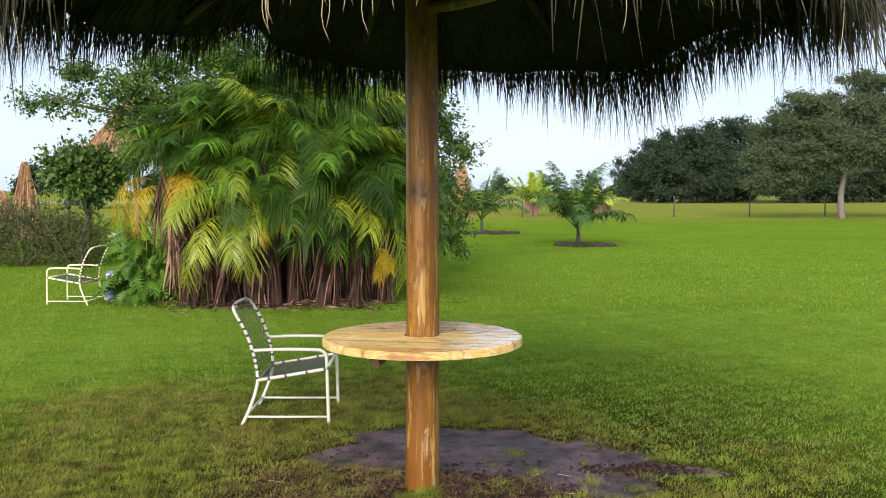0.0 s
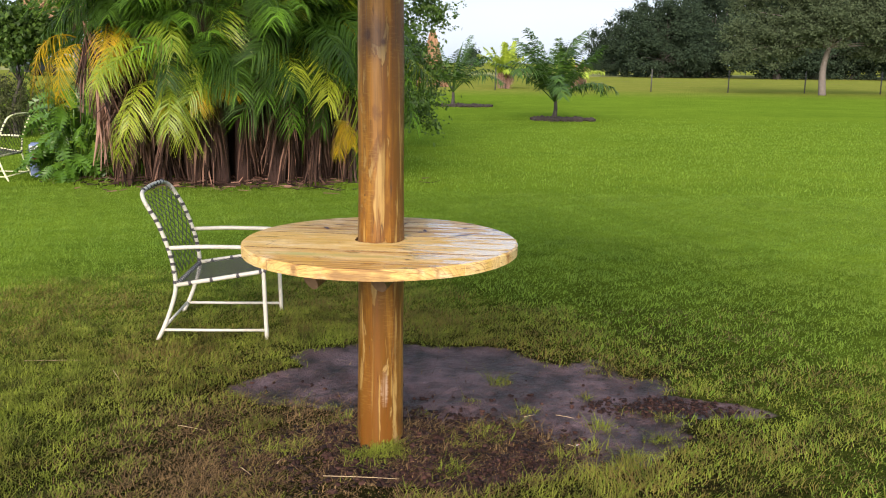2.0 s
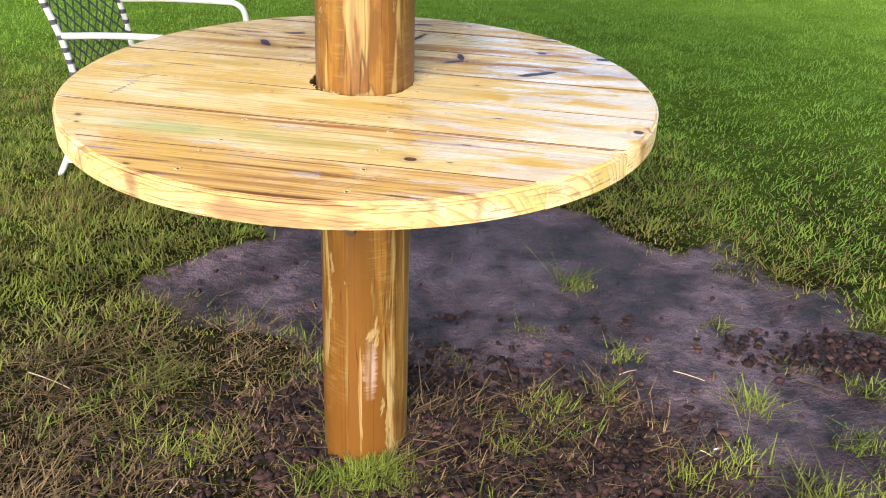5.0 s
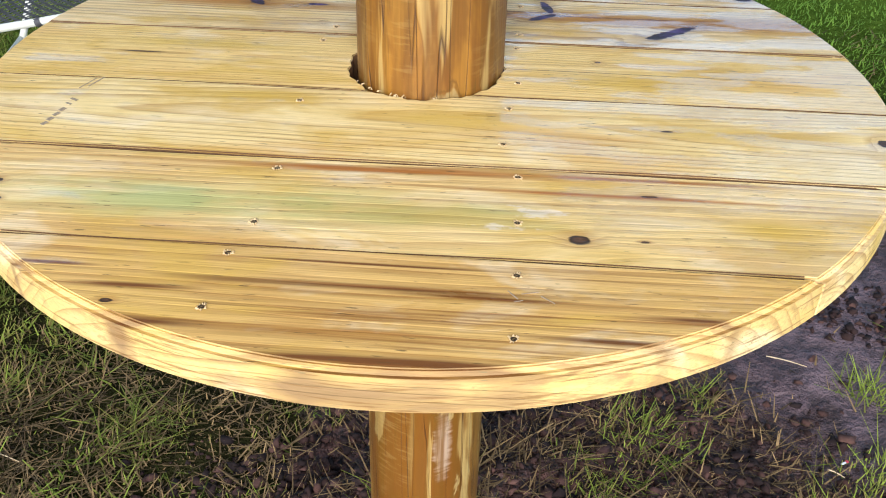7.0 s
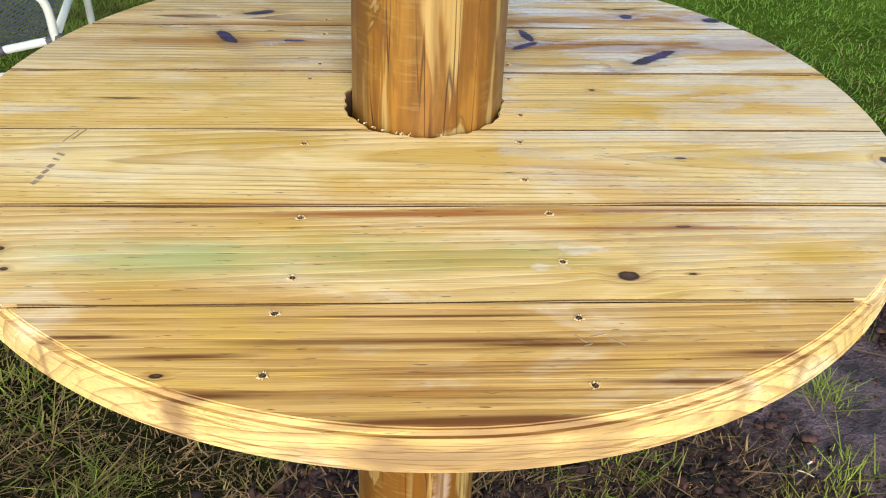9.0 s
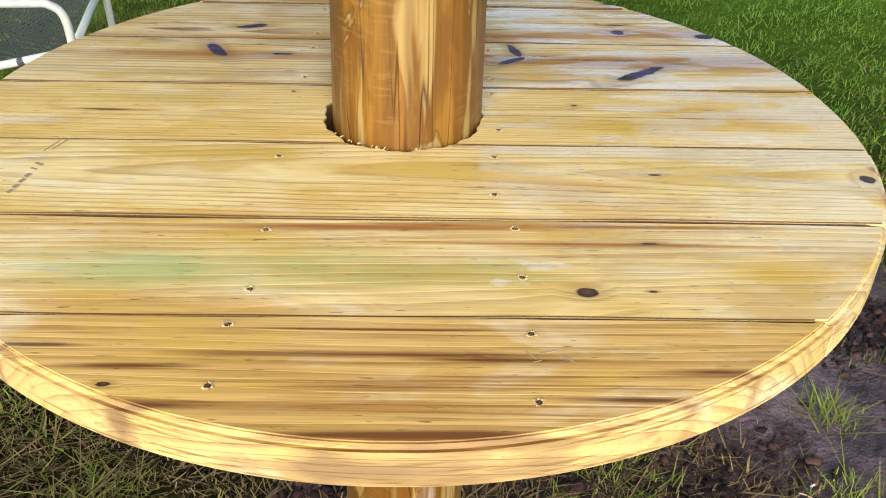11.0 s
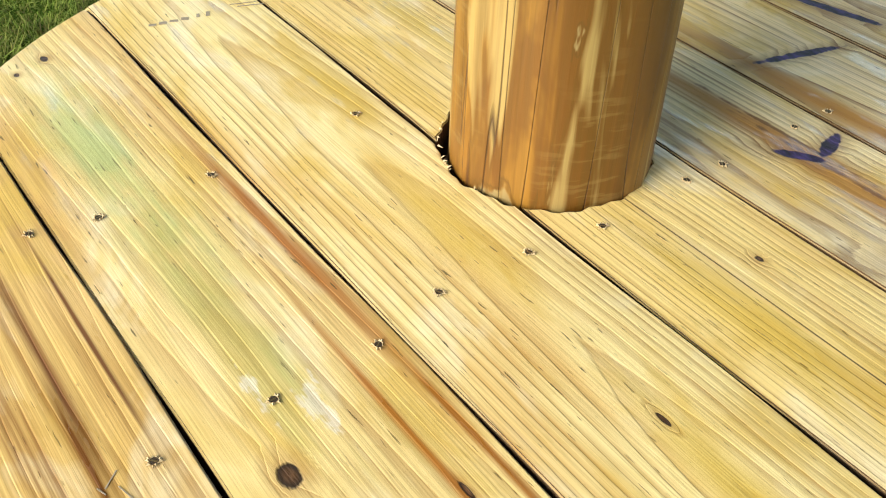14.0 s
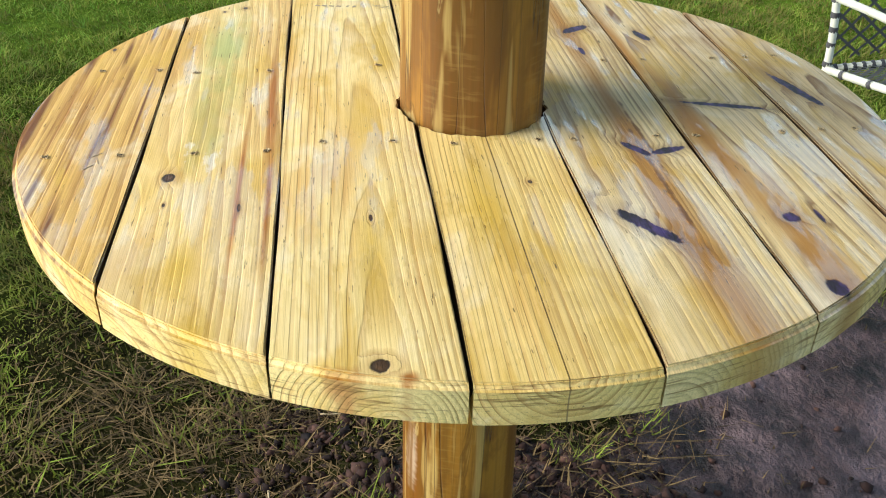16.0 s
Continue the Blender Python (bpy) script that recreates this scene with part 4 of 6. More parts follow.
def edge_lift(a):
    """How the worn eaves rise and sag round the roof."""
    bump = lambda c, w: np.exp(-(((a - c + np.pi) % (2 * np.pi) - np.pi) / w) ** 2)
    return 0.03 + 0.08 * bump(2.38, 0.30) + 0.26 * bump(2.29, 0.10) + 0.05 * bump(2.7, 0.2) + 0.12 * bump(3.12, 0.22) + 0.10 * bump(0.30, 0.35) - 0.10 * bump(0.95, 0.28) - 0.03 * bump(1.5, 0.3) + 0.07 * bump(-1.57, 0.9)


def fringe(r, n):
    a = r.uniform(0, 2 * np.pi, n)
    rad = ROOF_R + r.normal(0, 0.05, n)
    lobe = np.clip(0.5 + 0.6 * bumps(np.cos(a) * 3.1, np.sin(a) * 3.1, 5), 0.05, 1.2)
    root = np.stack([rad * np.cos(a), rad * np.sin(a), ROOF_EDGE + edge_lift(a) + r.uniform(-0.03, 0.14, n)], -1)
    out = r.normal(0.12, 0.15, n)
    swing = r.normal(0, 0.12, n)
    way = np.stack([out * np.cos(a) - swing * np.sin(a), out * np.sin(a) + swing * np.cos(a), -np.ones(n)], -1)
    length = (0.06 + 0.30 * r.uniform(size=n) ** 1.5) * (0.60 + 0.95 * lobe) + (r.uniform(size=n) < 0.05) * 0.14
    return root, way, length, r.uniform(0.004, 0.011, n), r.uniform(0, 0.02, n)


def cover(r, n):
    a = r.uniform(0, 2 * np.pi, n)
    f = np.sqrt(r.uniform(0.0, 1.0, n)) * 0.84
    rad = ROOF_R * f
    z = ROOF_TOP + (ROOF_EDGE + 0.16 - ROOF_TOP) * f + edge_lift(a) * f ** 2 + r.uniform(0, 0.05, n)
    root = np.stack([rad * np.cos(a), rad * np.sin(a), z], -1)
    sw = r.normal(0, 0.25, n)
    way = np.stack([np.cos(a) - sw * np.sin(a), np.sin(a) + sw * np.cos(a), np.full(n, -0.52)], -1)
    return root, way, r.uniform(0.25, 0.6, n), r.uniform(0.012, 0.035, n), r.uniform(0.0, 0.06, n)


def lining(r, n):
    a = r.uniform(0, 2 * np.pi, n)
    f = r.uniform(0.15, 0.98, n)
    rad = ROOF_R * f
    z = ROOF_TOP - 0.12 + (ROOF_EDGE + 0.02 - ROOF_TOP + 0.12) * f + edge_lift(a) * f ** 3
    root = np.stack([rad * np.cos(a), rad * np.sin(a), z], -1)
    sw = r.normal(0, 0.3, n)
    way = np.stack([np.cos(a) - sw * np.sin(a), np.sin(a) + sw * np.cos(a), np.full(n, -0.85)], -1)
    return root, way, r.uniform(0.12, 0.34, n), r.uniform(0.008, 0.02, n), r.uniform(0.0, 0.08, n)


link_mesh("fringe", fast_mesh("fringe", *strips(11000, 3, fringe)), M_THATCH, roof, "ragged hanging leaf tips")
link_mesh("covering", fast_mesh("covering", *strips(5000, 4, cover)), M_THATCH, roof)
link_mesh("lining", fast_mesh("lining", *strips(5000, 6, lining)), M_THATCH_SHADED, roof)
n = 64
ang = np.arange(n) * 2 * np.pi / n
rings = [(0.001, ROOF_TOP + 0.06), (0.5, ROOF_TOP - 0.22), (1.3, ROOF_TOP - 0.68), (ROOF_R, ROOF_EDGE + 0.13), (ROOF_R + 0.02, ROOF_EDGE + 0.05), (ROOF_R - 0.06, ROOF_EDGE + 0.01), (1.3, ROOF_TOP - 0.82), (0.5, ROOF_TOP - 0.38), (0.001, ROOF_TOP - 0.16)]
cv = np.concatenate([np.stack([(r + 0.012 * np.sin(9 * ang)) * np.cos(ang), (r + 0.012 * np.sin(9 * ang)) * np.sin(ang), np.full(n, z) + (0.02 * np.sin(13 * ang) + edge_lift(ang) * (r > 1.5) if 0.6 < r else 0)], -1) for r, z in rings])
ii, jj = np.meshgrid(np.arange(len(rings) - 1), np.arange(n), indexing="ij")
kk = (jj + 1) % n
cf = np.stack([ii * n + jj, ii * n + kk, (ii + 1) * n + kk, (ii + 1) * n + jj], -1).reshape(-1, 4)
link_mesh("thatch_body", fast_mesh("thatch_body", cv, cf), M_THATCH_SHADED, roof, smooth=True)
for k in range(8):
    a = k * math.tau / 8 + 0.30
    pts = [(r * math.cos(a), r * math.sin(a), ROOF_TOP - 0.30 - (r - 0.1) * (ROOF_TOP - 0.30 - ROOF_EDGE - 0.04) / (ROOF_R - 0.2)) for r in np.linspace(0.06, ROOF_R - 0.4, 8)]
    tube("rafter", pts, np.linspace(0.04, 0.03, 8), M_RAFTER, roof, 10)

tube("tie_beam", smooth_line([(0.05, -0.06, 2.73), (0.28, -0.20, 2.735), (0.75, -0.45, 2.80), (1.55, -0.85, 2.88)], 12), np.linspace(0.034, 0.026, 12), M_TIE, roof, 10, "pale crooked tie pole")
tube("tie_beam", smooth_line([(-0.05, 0.06, 2.95), (-0.7, 0.35, 3.0), (-1.5, 0.8, 2.98)], 10), 0.03, M_TIE, roof, 10)

# loose curled strands hanging from the eaves
rng = random.Random(47)
for k in range(34):
    a = rng.uniform(-1.82, -1.46) if k < 24 else rng.uniform(-2.6, -0.6)
    x, y, z = (ROOF_R - 0.03) * math.cos(a), (ROOF_R - 0.03) * math.sin(a), ROOF_EDGE + 0.08
    ln, sway = rng.uniform(0.26, 0.54), rng.uniform(-0.03, 0.03)
    pts = smooth_line([(x, y, z), (x + sway, y - 0.02, z - ln * 0.5), (x + sway * 0.4, y - 0.01, z - ln * 0.85), (x + sway * 1.1, y + 0.02, z - ln)], 10)
    tube("loose_strand", pts, np.linspace(0.0022, 0.0010, 10), M_STRAND, roof, 4, "pale curled leaf strand")


# ---- garden chairs ----
LACE = fast_mesh("lacing", *tube_arrays([(-0.009, 0, -0.002), (0.009, 0, 0.002)], 0.0142, 10, False))
LACE.materials.append(M_STRAP)


def lace(chair, place, way):
    """One turn of dark cord round a tube, along way."""
    ob = new("lacing", LACE)
    ob.parent = chair
    ob.matrix_basis = Matrix.Translation(Vector(place)) @ Vector(way).to_track_quat("X", "Z").to_matrix().to_4x4()


def build_chair(name, m, frame_mat, label, group):
    """Tube-framed chair: x is forward, y across, the near rear foot at the origin."""
    chair = empty(name, m, label, "chair", group)
    w, r = 0.63, 0.0125
    for y in (0.0, w):
        side = [(0.0, y, 0.0), (0.045, y, 0.09), (0.095, y, 0.22), (0.120, y, 0.33), (0.110, y, 0.45), (0.085, y, 0.56), (0.035, y, 0.70), (-0.02, y, 0.80)]
        tube("rear_leg", smooth_line(side, 28), r, frame_mat, chair)
        arm = [(0.645, y, 0.0), (0.640, y, 0.20), (0.635, y, 0.42), (0.628, y, 0.52), (0.595, y, 0.556), (0.54, y, 0.563), (0.30, y, 0.566), (0.092, y, 0.558)]
        tube("front_leg_and_arm", smooth_line(arm, 34), r, frame_mat, chair)
        tube("side_stretcher", [(0.028, y, 0.062), (0.3, y, 0.060), (0.642, y, 0.060)], 0.0085, frame_mat, chair)
        rail = [(0.118, y, 0.335), (0.35, y, 0.372), (0.62, y, 0.418), (0.637, y, 0.425)]
        tube("seat_rail", rail, 0.0125, frame_mat, chair)
        # lacing wound round rail and upright
        for line, count in ((np.array(rail), 5), (np.array(side[3:]), 9)):
            line = smooth_line(line, 40)
            for k in range(count):
                at = int((k + 0.7) * 39 / (count + 0.4))
                lace(chair, line[at], line[min(at + 1, 39)] - line[max(at - 1, 0)])
    top = [(-0.02, 0.0, 0.80), (-0.045, 0.012, 0.842), (-0.066, 0.07, 0.872), (-0.072, 0.18, 0.884), (-0.074, w / 2, 0.888), (-0.072, w - 0.18, 0.884), (-0.066, w - 0.07, 0.872), (-0.045, w - 0.012, 0.842), (-0.02, w, 0.80)]
    tube("top_rail", smooth_line(top, 36), r, frame_mat, chair)
    tube("rear_seat_bar", [(0.120, 0.0, 0.335), (0.120, w, 0.335)], 0.0125, frame_mat, chair)
    tube("front_seat_bar", [(0.632, 0.0, 0.42), (0.632, w, 0.42)], 0.0125, frame_mat, chair)
    tube("rear_stretcher", [(0.03, 0.0, 0.066), (0.03, w, 0.066)], 0.0085, frame_mat, chair)
    for y in np.arange(0.03, w, 0.036):
        lace(chair, (0.120, y, 0.335), (0.25, 1, 0.1))
    for y in np.arange(0.10, w - 0.08, 0.07):
        lace(chair, (-0.071, y, 0.882), (0.1, 1, 0.25))
    # seat sling: crossing straps laid close together
    def seat(s, y):
        x = 0.128 + 0.5 * np.clip(s, 0, 1)
        z = 0.338 + (x - 0.12) * 0.158 - 0.03 * np.sin(np.pi * (y / w)) * np.sin(np.pi * (x - 0.12) / 0.52)
        return np.stack([x, y, z], -1)
    pieces = []
    for k in range(-12, 28):
        for lean in (1, -1):
            y = np.linspace(0.010, w - 0.010, 14)
            s = k * 0.062 + lean * (y / w - 0.5) * 0.9
            ok = (s > 0.0) & (s < 1.0)
            if ok.sum() < 3:
                continue
            y, s = y[ok], s[ok]
            lo, hi = seat(s - 0.014, y), seat(s + 0.014, y)
            lo[:, 2] += 0.0012 * lean
            hi[:, 2] += 0.0012 * lean
            q = np.arange(len(y) - 1)
            pieces.append((np.concatenate([lo, hi]), np.stack([q, q + 1, q + 1 + len(y), q + len(y)], -1)))
    link_mesh("seat_sling", fast_mesh("seat_sling", *join_arrays(pieces)), M_SLING, chair, "sagging dark woven seat")
    # back sling: crossing straps with gaps between
    def back(s, y):
        line = np.array([(0.112, 0.35), (0.106, 0.45), (0.082, 0.56), (0.034, 0.70), (-0.02, 0.80), (-0.062, 0.868)])
        t = np.clip(s, 0, 1) * (len(line) - 1)
        k = np.minimum(t.astype(int), len(line) - 2)
        g = (t - k)[..., None]
        xz = line[k] * (1 - g) + line[k + 1] * g
        sag = 0.018 * np.sin(np.pi * y / w)
        return np.stack([xz[..., 0] - sag, y, xz[..., 1]], -1)
    pieces = []
    for k in range(-11, 22):
        for lean in (1, -1):
            y = np.linspace(0.012, w - 0.012, 16)
            s = (k * 0.115 + lean * (y / w - 0.5) * 0.9 + 0.0)
            ok = (s > 0.0) & (s < 1.0)
            if ok.sum() < 3:
                continue
            y, s = y[ok], s[ok]
            lo, hi = back(s - 0.011, y), back(s + 0.011, y)
            lo[:, 0] += 0.001 * lean
            hi[:, 0] += 0.001 * lean
            vv = np.concatenate([lo, hi])
            q = np.arange(len(y) - 1)
            pieces.append((vv, np.stack([q, q + 1, q + 1 + len(y), q + len(y)], -1)))
    link_mesh("back_sling", fast_mesh("back_sling", *join_arrays(pieces)), M_SLING, chair, "dark open-weave back", False)
    return chair


build_chair("garden_chair", pose(-1.505, 6.53, 0.0, 0, 0, 3.0), M_FRAME, "cream tube-framed garden chair with dark woven sling by the table", "garden chairs")
build_chair("garden_chair", pose(-5.72, 14.05, 0.0, 0, 0, 178.0), M_FRAME_GREEN, "pale yellow tube-framed garden chair beside the palm clump", "garden chairs")

# printed bag standing behind the far chair
bag = empty("printed_bag", pose(-5.60, 13.95, 0.0, 0, 0, 15), "small blue, white and red printed bag on the lawn", "bag")
part("sack", box_bm(-0.075, 0.075, -0.06, 0.06, 0.0, 0.48, 0.025), M_BLUE, bag)
part("white_patch", box_bm(-0.06, 0.06, -0.066, -0.059, 0.36, 0.44, 0.002), M_WHITE, bag, "white printed shape")
part("red_patch", box_bm(-0.03, 0.06, -0.066, -0.059, 0.24, 0.32, 0.002), M_RED, bag, "red printed shape")


# ---- palms and other plants ----
def frond_arrays(length, pairs, droop, leaf, width, seed, lift=0.6, hang=0.35, start=0.12):
    """An arching feather leaf along +x: a midrib with leaflets at both sides, each two quads folded at its crease."""
    r = np.random.RandomState(seed)
    t = np.linspace(0, 1, 14)
    slope = lift - droop * 2 * t
    ds = length / 13
    ang = np.arctan(slope)
    x = np.concatenate([[0], np.cumsum(np.cos(ang[:-1]) * ds)])
    z = np.concatenate([[0], np.cumsum(np.sin(ang[:-1]) * ds)])
    y = 0.05 * length * np.sin(t * 3 + seed) * t
    rib = np.stack([x, y, z], -1)
    pieces = [tube_arrays(rib, np.linspace(0.014, 0.003, 14) * length / 1.6, 4, False)]
    f = np.linspace(start, 0.985, pairs)
    f = np.repeat(f, 2) + r.normal(0, 0.006, pairs * 2)
    f = np.clip(f, 0, 0.999)
    s = np.tile([1.0, -1.0], pairs)
    k = np.minimum((f * 13).astype(int), 12)
    g = (f * 13 - k)[:, None]
    root = rib[k] * (1 - g) + rib[k + 1] * g
    d = rib[k + 1] - rib[k]
    d /= np.linalg.norm(d, axis=1, keepdims=True)
    side = np.cross(d, np.array([0, 0, 1.0]))
    side /= np.linalg.norm(side, axis=1, keepdims=True) + 1e-9
    up = np.cross(side, d)
    ln = leaf * (np.sin(np.pi * (0.12 + 0.80 * f)) ** 0.6) * r.uniform(0.85, 1.1, len(f))
    ahead = (r.uniform(0.25, 0.60, len(f)) + 0.6 * f ** 3)[:, None]
    rise = r.normal(0.20, 0.34, len(f))[:, None]
    way = side * s[:, None] + d * ahead + up * rise
    way /= np.linalg.norm(way, axis=1, keepdims=True)
    across = d - way * np.sum(d * way, axis=1, keepdims=True)
    across /= np.linalg.norm(across, axis=1, keepdims=True) + 1e-9
    n = len(f)
    v = np.zeros((n, 6, 3))
    for j, (q, wd) in enumerate(((0.0, 0.5), (0.45, 1.0), (1.0, 0.06))):
        p = root + way * (ln * q)[:, None]
        p[:, 2] -= hang * ln * q * q
        v[:, 2 * j] = p - across * (width * wd / 2)
        v[:, 2 * j + 1] = p + across * (width * wd / 2)
    b = (np.arange(n) * 6)[:, None]
    pieces.append((v.reshape(-1, 3), np.concatenate([b + np.array([[0, 1, 3, 2]]), b + np.array([[2, 3, 5, 4]])])))
    return join_arrays(pieces)


FROND_MESHES = {}
for kind, mat in (("green", M_FROND), ("lime", M_FROND_MIXED), ("yellow", M_FROND_YELLOW)):
    for k in range(4):
        mesh = fast_mesh("frond", *frond_arrays(1.30, 50, 0.90 + 0.28 * k, 0.37, 0.0155, 10 + k, 1.0 - 0.1 * k, 0.85))
        mesh.materials.append(mat)
        FROND_MESHES[kind, k] = mesh


def dead_arrays(seed):
    """A dead frond hanging straight down: limp strips round a dry midrib."""
    r = np.random.RandomState(seed)
    n = 26
    a = r.uniform(0, 2 * np.pi, n)
    root = np.stack([0.03 * np.cos(a), 0.03 * np.sin(a), r.uniform(-0.5, 0.0, n)], -1)
    way = np.stack([0.10 * np.cos(a) + r.normal(0, 0.05, n), 0.10 * np.sin(a) + r.normal(0, 0.05, n), -np.ones(n)], -1)
    length, width = r.uniform(0.5, 1.0, n), r.uniform(0.014, 0.04, n)
    way /= np.linalg.norm(way, axis=1, keepdims=True)
    side = np.cross(way, r.normal(size=(n, 3)))
    side /= np.linalg.norm(side, axis=1, keepdims=True)
    v = np.zeros((n, 6, 3))
    for j, (q, wd) in enumerate(((0.0, 0.6), (0.5, 1.0), (1.0, 0.2))):
        p = root + way * (length * q)[:, None] + side * (0.03 * math.sin(q * 3))
        v[:, 2 * j], v[:, 2 * j + 1] = p - side * (width * wd / 2)[:, None], p + side * (width * wd / 2)[:, None]
    b = (np.arange(n) * 6)[:, None]
    strips_ = (v.reshape(-1, 3), np.concatenate([b + np.array([[0, 1, 3, 2]]), b + np.array([[2, 3, 5, 4]])]))
    rib = smooth_line([(0, 0, 0.05), (0.05, 0.01, -0.3), (0.03, 0, -0.8), (0.06, 0.02, -1.25)], 8)
    return join_arrays([tube_arrays(rib, np.linspace(0.016, 0.006, 8), 4, False), strips_])


DEAD_MESHES = []
for k in range(4):
    mesh = fast_mesh("dead_frond", *dead_arrays(40 + k))
    mesh.materials.append(M_DEAD)
    DEAD_MESHES.append(mesh)
PINK_MESHES = []
for k in range(4):
    mesh = fast_mesh("dead_frond", *dead_arrays(60 + k))
    mesh.materials.append(M_DEAD_PINK)
    PINK_MESHES.append(mesh)


def palm_clump(cx, cy):
    """A wide clump of many low stems with arching fronds and a skirt of dead ones."""
    r = random.Random(8)
    clump = empty("palm_clump", Matrix.Translation((cx, cy, 0)), "broad clump of green feather palms with dead brown lower fronds", "palm")
    stems = []
    for k in range(38):
        a = k * 2.399963
        q = math.sqrt((k + 0.5) / 38)
        x, y = 1.60 * q * math.cos(a), 1.20 * q * math.sin(a)
        top = 3.05 - 1.55 * q * q + r.uniform(-0.3, 0.3) + (0.32 if x < -0.5 and y < 0.2 else 0.25 if x > 0.8 and y < 0.2 else 0)
        stems.append((x, y, top, q))
        lean = (x * 0.10, y * 0.12)
        line = smooth_line([(x * 0.85, y * 0.85, -0.05), (x * 0.95, y * 0.95, top * 0.5), (x + lean[0], y + lean[1], top)], 10)
        tube("stem", line, np.linspace(0.11, 0.075, 10), M_STEM, clump, 10)
        for j in range(12):
            out = math.atan2(y, x) + r.gauss(0, 1.1) if q > 0.35 else r.uniform(0, math.tau)
            ob = new("frond", FROND_MESHES[r.choices(("green", "lime"), (0.91, 0.09))[0], r.randrange(4)])
            ob.parent = clump
            pitch = r.uniform(-0.95, 0.15) + (0.35 if j > 6 else 0) * (1 if q > 0.5 else -1)
            if x < -0.5 and y < -0.2:
                pitch = min(pitch, 0.05) - 0.12
            s = r.uniform(0.72, 1.08)
            ob.matrix_basis = Matrix.Translation((x + lean[0], y + lean[1], top - 0.05)) @ Matrix.Rotation(out, 4, "Z") @ Matrix.Rotation(pitch, 4, "Y") @ Matrix.Rotation(r.uniform(-0.5, 0.5), 4, "X") @ Matrix.Diagonal((s, s, s, 1))
    # yellowing fronds low at the front
    for x, y, z, out, pitch, s, tone in (
            (-1.35, -1.0, 2.05, -1.5, 0.35, 0.75, "yellow"), (-1.15, -1.0, 2.0, -1.8, 0.45, 0.65, "yellow"), (-1.95, -0.7, 1.9, -2.6, 0.3, 0.8, "yellow"),
            (-1.8, -0.8, 1.8, -2.2, 0.5, 0.75, "yellow"), (-2.0, -0.6, 1.75, -2.9, 0.5, 0.7, "yellow"), (-0.75, -1.2, 1.8, -2.3, 0.2, 0.9, "lime"),
            (-0.70, -1.25, 1.5, -2.0, 0.3, 0.95, "lime"), (-0.4, -1.3, 1.5, -2.2, 0.15, 0.9, "lime"), (-0.55, -1.35, 1.3, -1.9, 0.35, 0.9, "lime"),
            (-0.3, -1.4, 1.25, -1.6, 0.3, 0.9, "lime"), (-0.6, -1.3, 1.95, -1.2, 0.1, 0.85, "lime"), (0.05, -1.4, 1.30, -1.7, 0.25, 0.60, "yellow"),
            (0.25, -1.4, 1.25, -1.3, 0.2, 0.55, "yellow"), (-0.2, -1.4, 1.35, -2.1, 0.2, 0.6, "yellow"), (1.5, -0.9, 0.85, -0.9, 0.3, 0.45, "yellow"),
            (1.65, -0.8, 0.75, -1.9, 0.3, 0.42, "yellow"), (1.5, -0.6, 2.2, -0.6, 0.2, 0.32, "yellow"), (-0.9, -1.1, 1.1, -2.1, 0.4, 0.8, "lime")):
        ob = new("frond", FROND_MESHES[tone, r.randrange(4)])
        ob.parent = clump
        ob["label"] = "yellowing frond"
        ob.matrix_basis = Matrix.Translation((x, y, z)) @ Matrix.Rotation(out, 4, "Z") @ Matrix.Rotation(pitch, 4, "Y") @ Matrix.Diagonal((s, s, s, 1))
    # green fronds arching down over the front of the skirt
    for k in range(34):
        a = r.uniform(-2.75, -0.25)
        x, y = 1.45 * math.cos(a), 1.05 * math.sin(a)
        if (x < -0.6 and k % 5) or (x > 0.75 and k % 2):
            continue
        ob = new("frond", FROND_MESHES[r.choices(("green", "lime", "yellow"), (0.82, 0.16, 0.02))[0], r.randrange(4)])
        ob.parent = clump
        s = r.uniform(0.8, 1.1)
        ob.matrix_basis = Matrix.Translation((x, y, (2.0 if x < -0.6 else 1.45) + r.uniform(-0.15, 0.25))) @ Matrix.Rotation(a + r.gauss(0, 0.35), 4, "Z") @ Matrix.Rotation(r.uniform(-0.1, 0.5), 4, "Y") @ Matrix.Rotation(r.uniform(-0.4, 0.4), 4, "X") @ Matrix.Diagonal((s, s, s, 1))
    # skirt of dead fronds
    for k in range(66):
        a = r.uniform(0, math.tau) if k % 3 == 0 else r.uniform(-math.pi, 0)
        q = r.uniform(0.72, 1.0)
        x, y = 1.85 * q * math.cos(a), 1.30 * q * math.sin(a)
        ob = new("dead_frond", DEAD_MESHES[k % 4])
        ob.parent = clump
        s = r.uniform(0.75, 1.15)
        ob.matrix_basis = Matrix.Translation((x, y, r.uniform(0.95, 1.75))) @ Matrix.Rotation(r.uniform(0, 6.3), 4, "Z") @ Matrix.Rotation(r.gauss(0, 0.12), 4, "X") @ Matrix.Diagonal((s, s, s, 1))
    # dead fronds hanging high from the stems at one end, over dark bare stems
    for k in range(34):
        ob = new("dead_frond", (PINK_MESHES if k % 5 == 0 else DEAD_MESHES)[k % 4])
        ob.parent = clump
        s = r.uniform(0.7, 1.25)
        ob.matrix_basis = Matrix.Translation((r.uniform(-1.75, -0.55), r.uniform(-1.25, -0.8), r.uniform(1.5, 2.15))) @ Matrix.Rotation(r.uniform(0, 6.3), 4, "Z") @ Matrix.Rotation(r.gauss(0, 0.30), 4, "X") @ Matrix.Diagonal((s, s, s, 1))
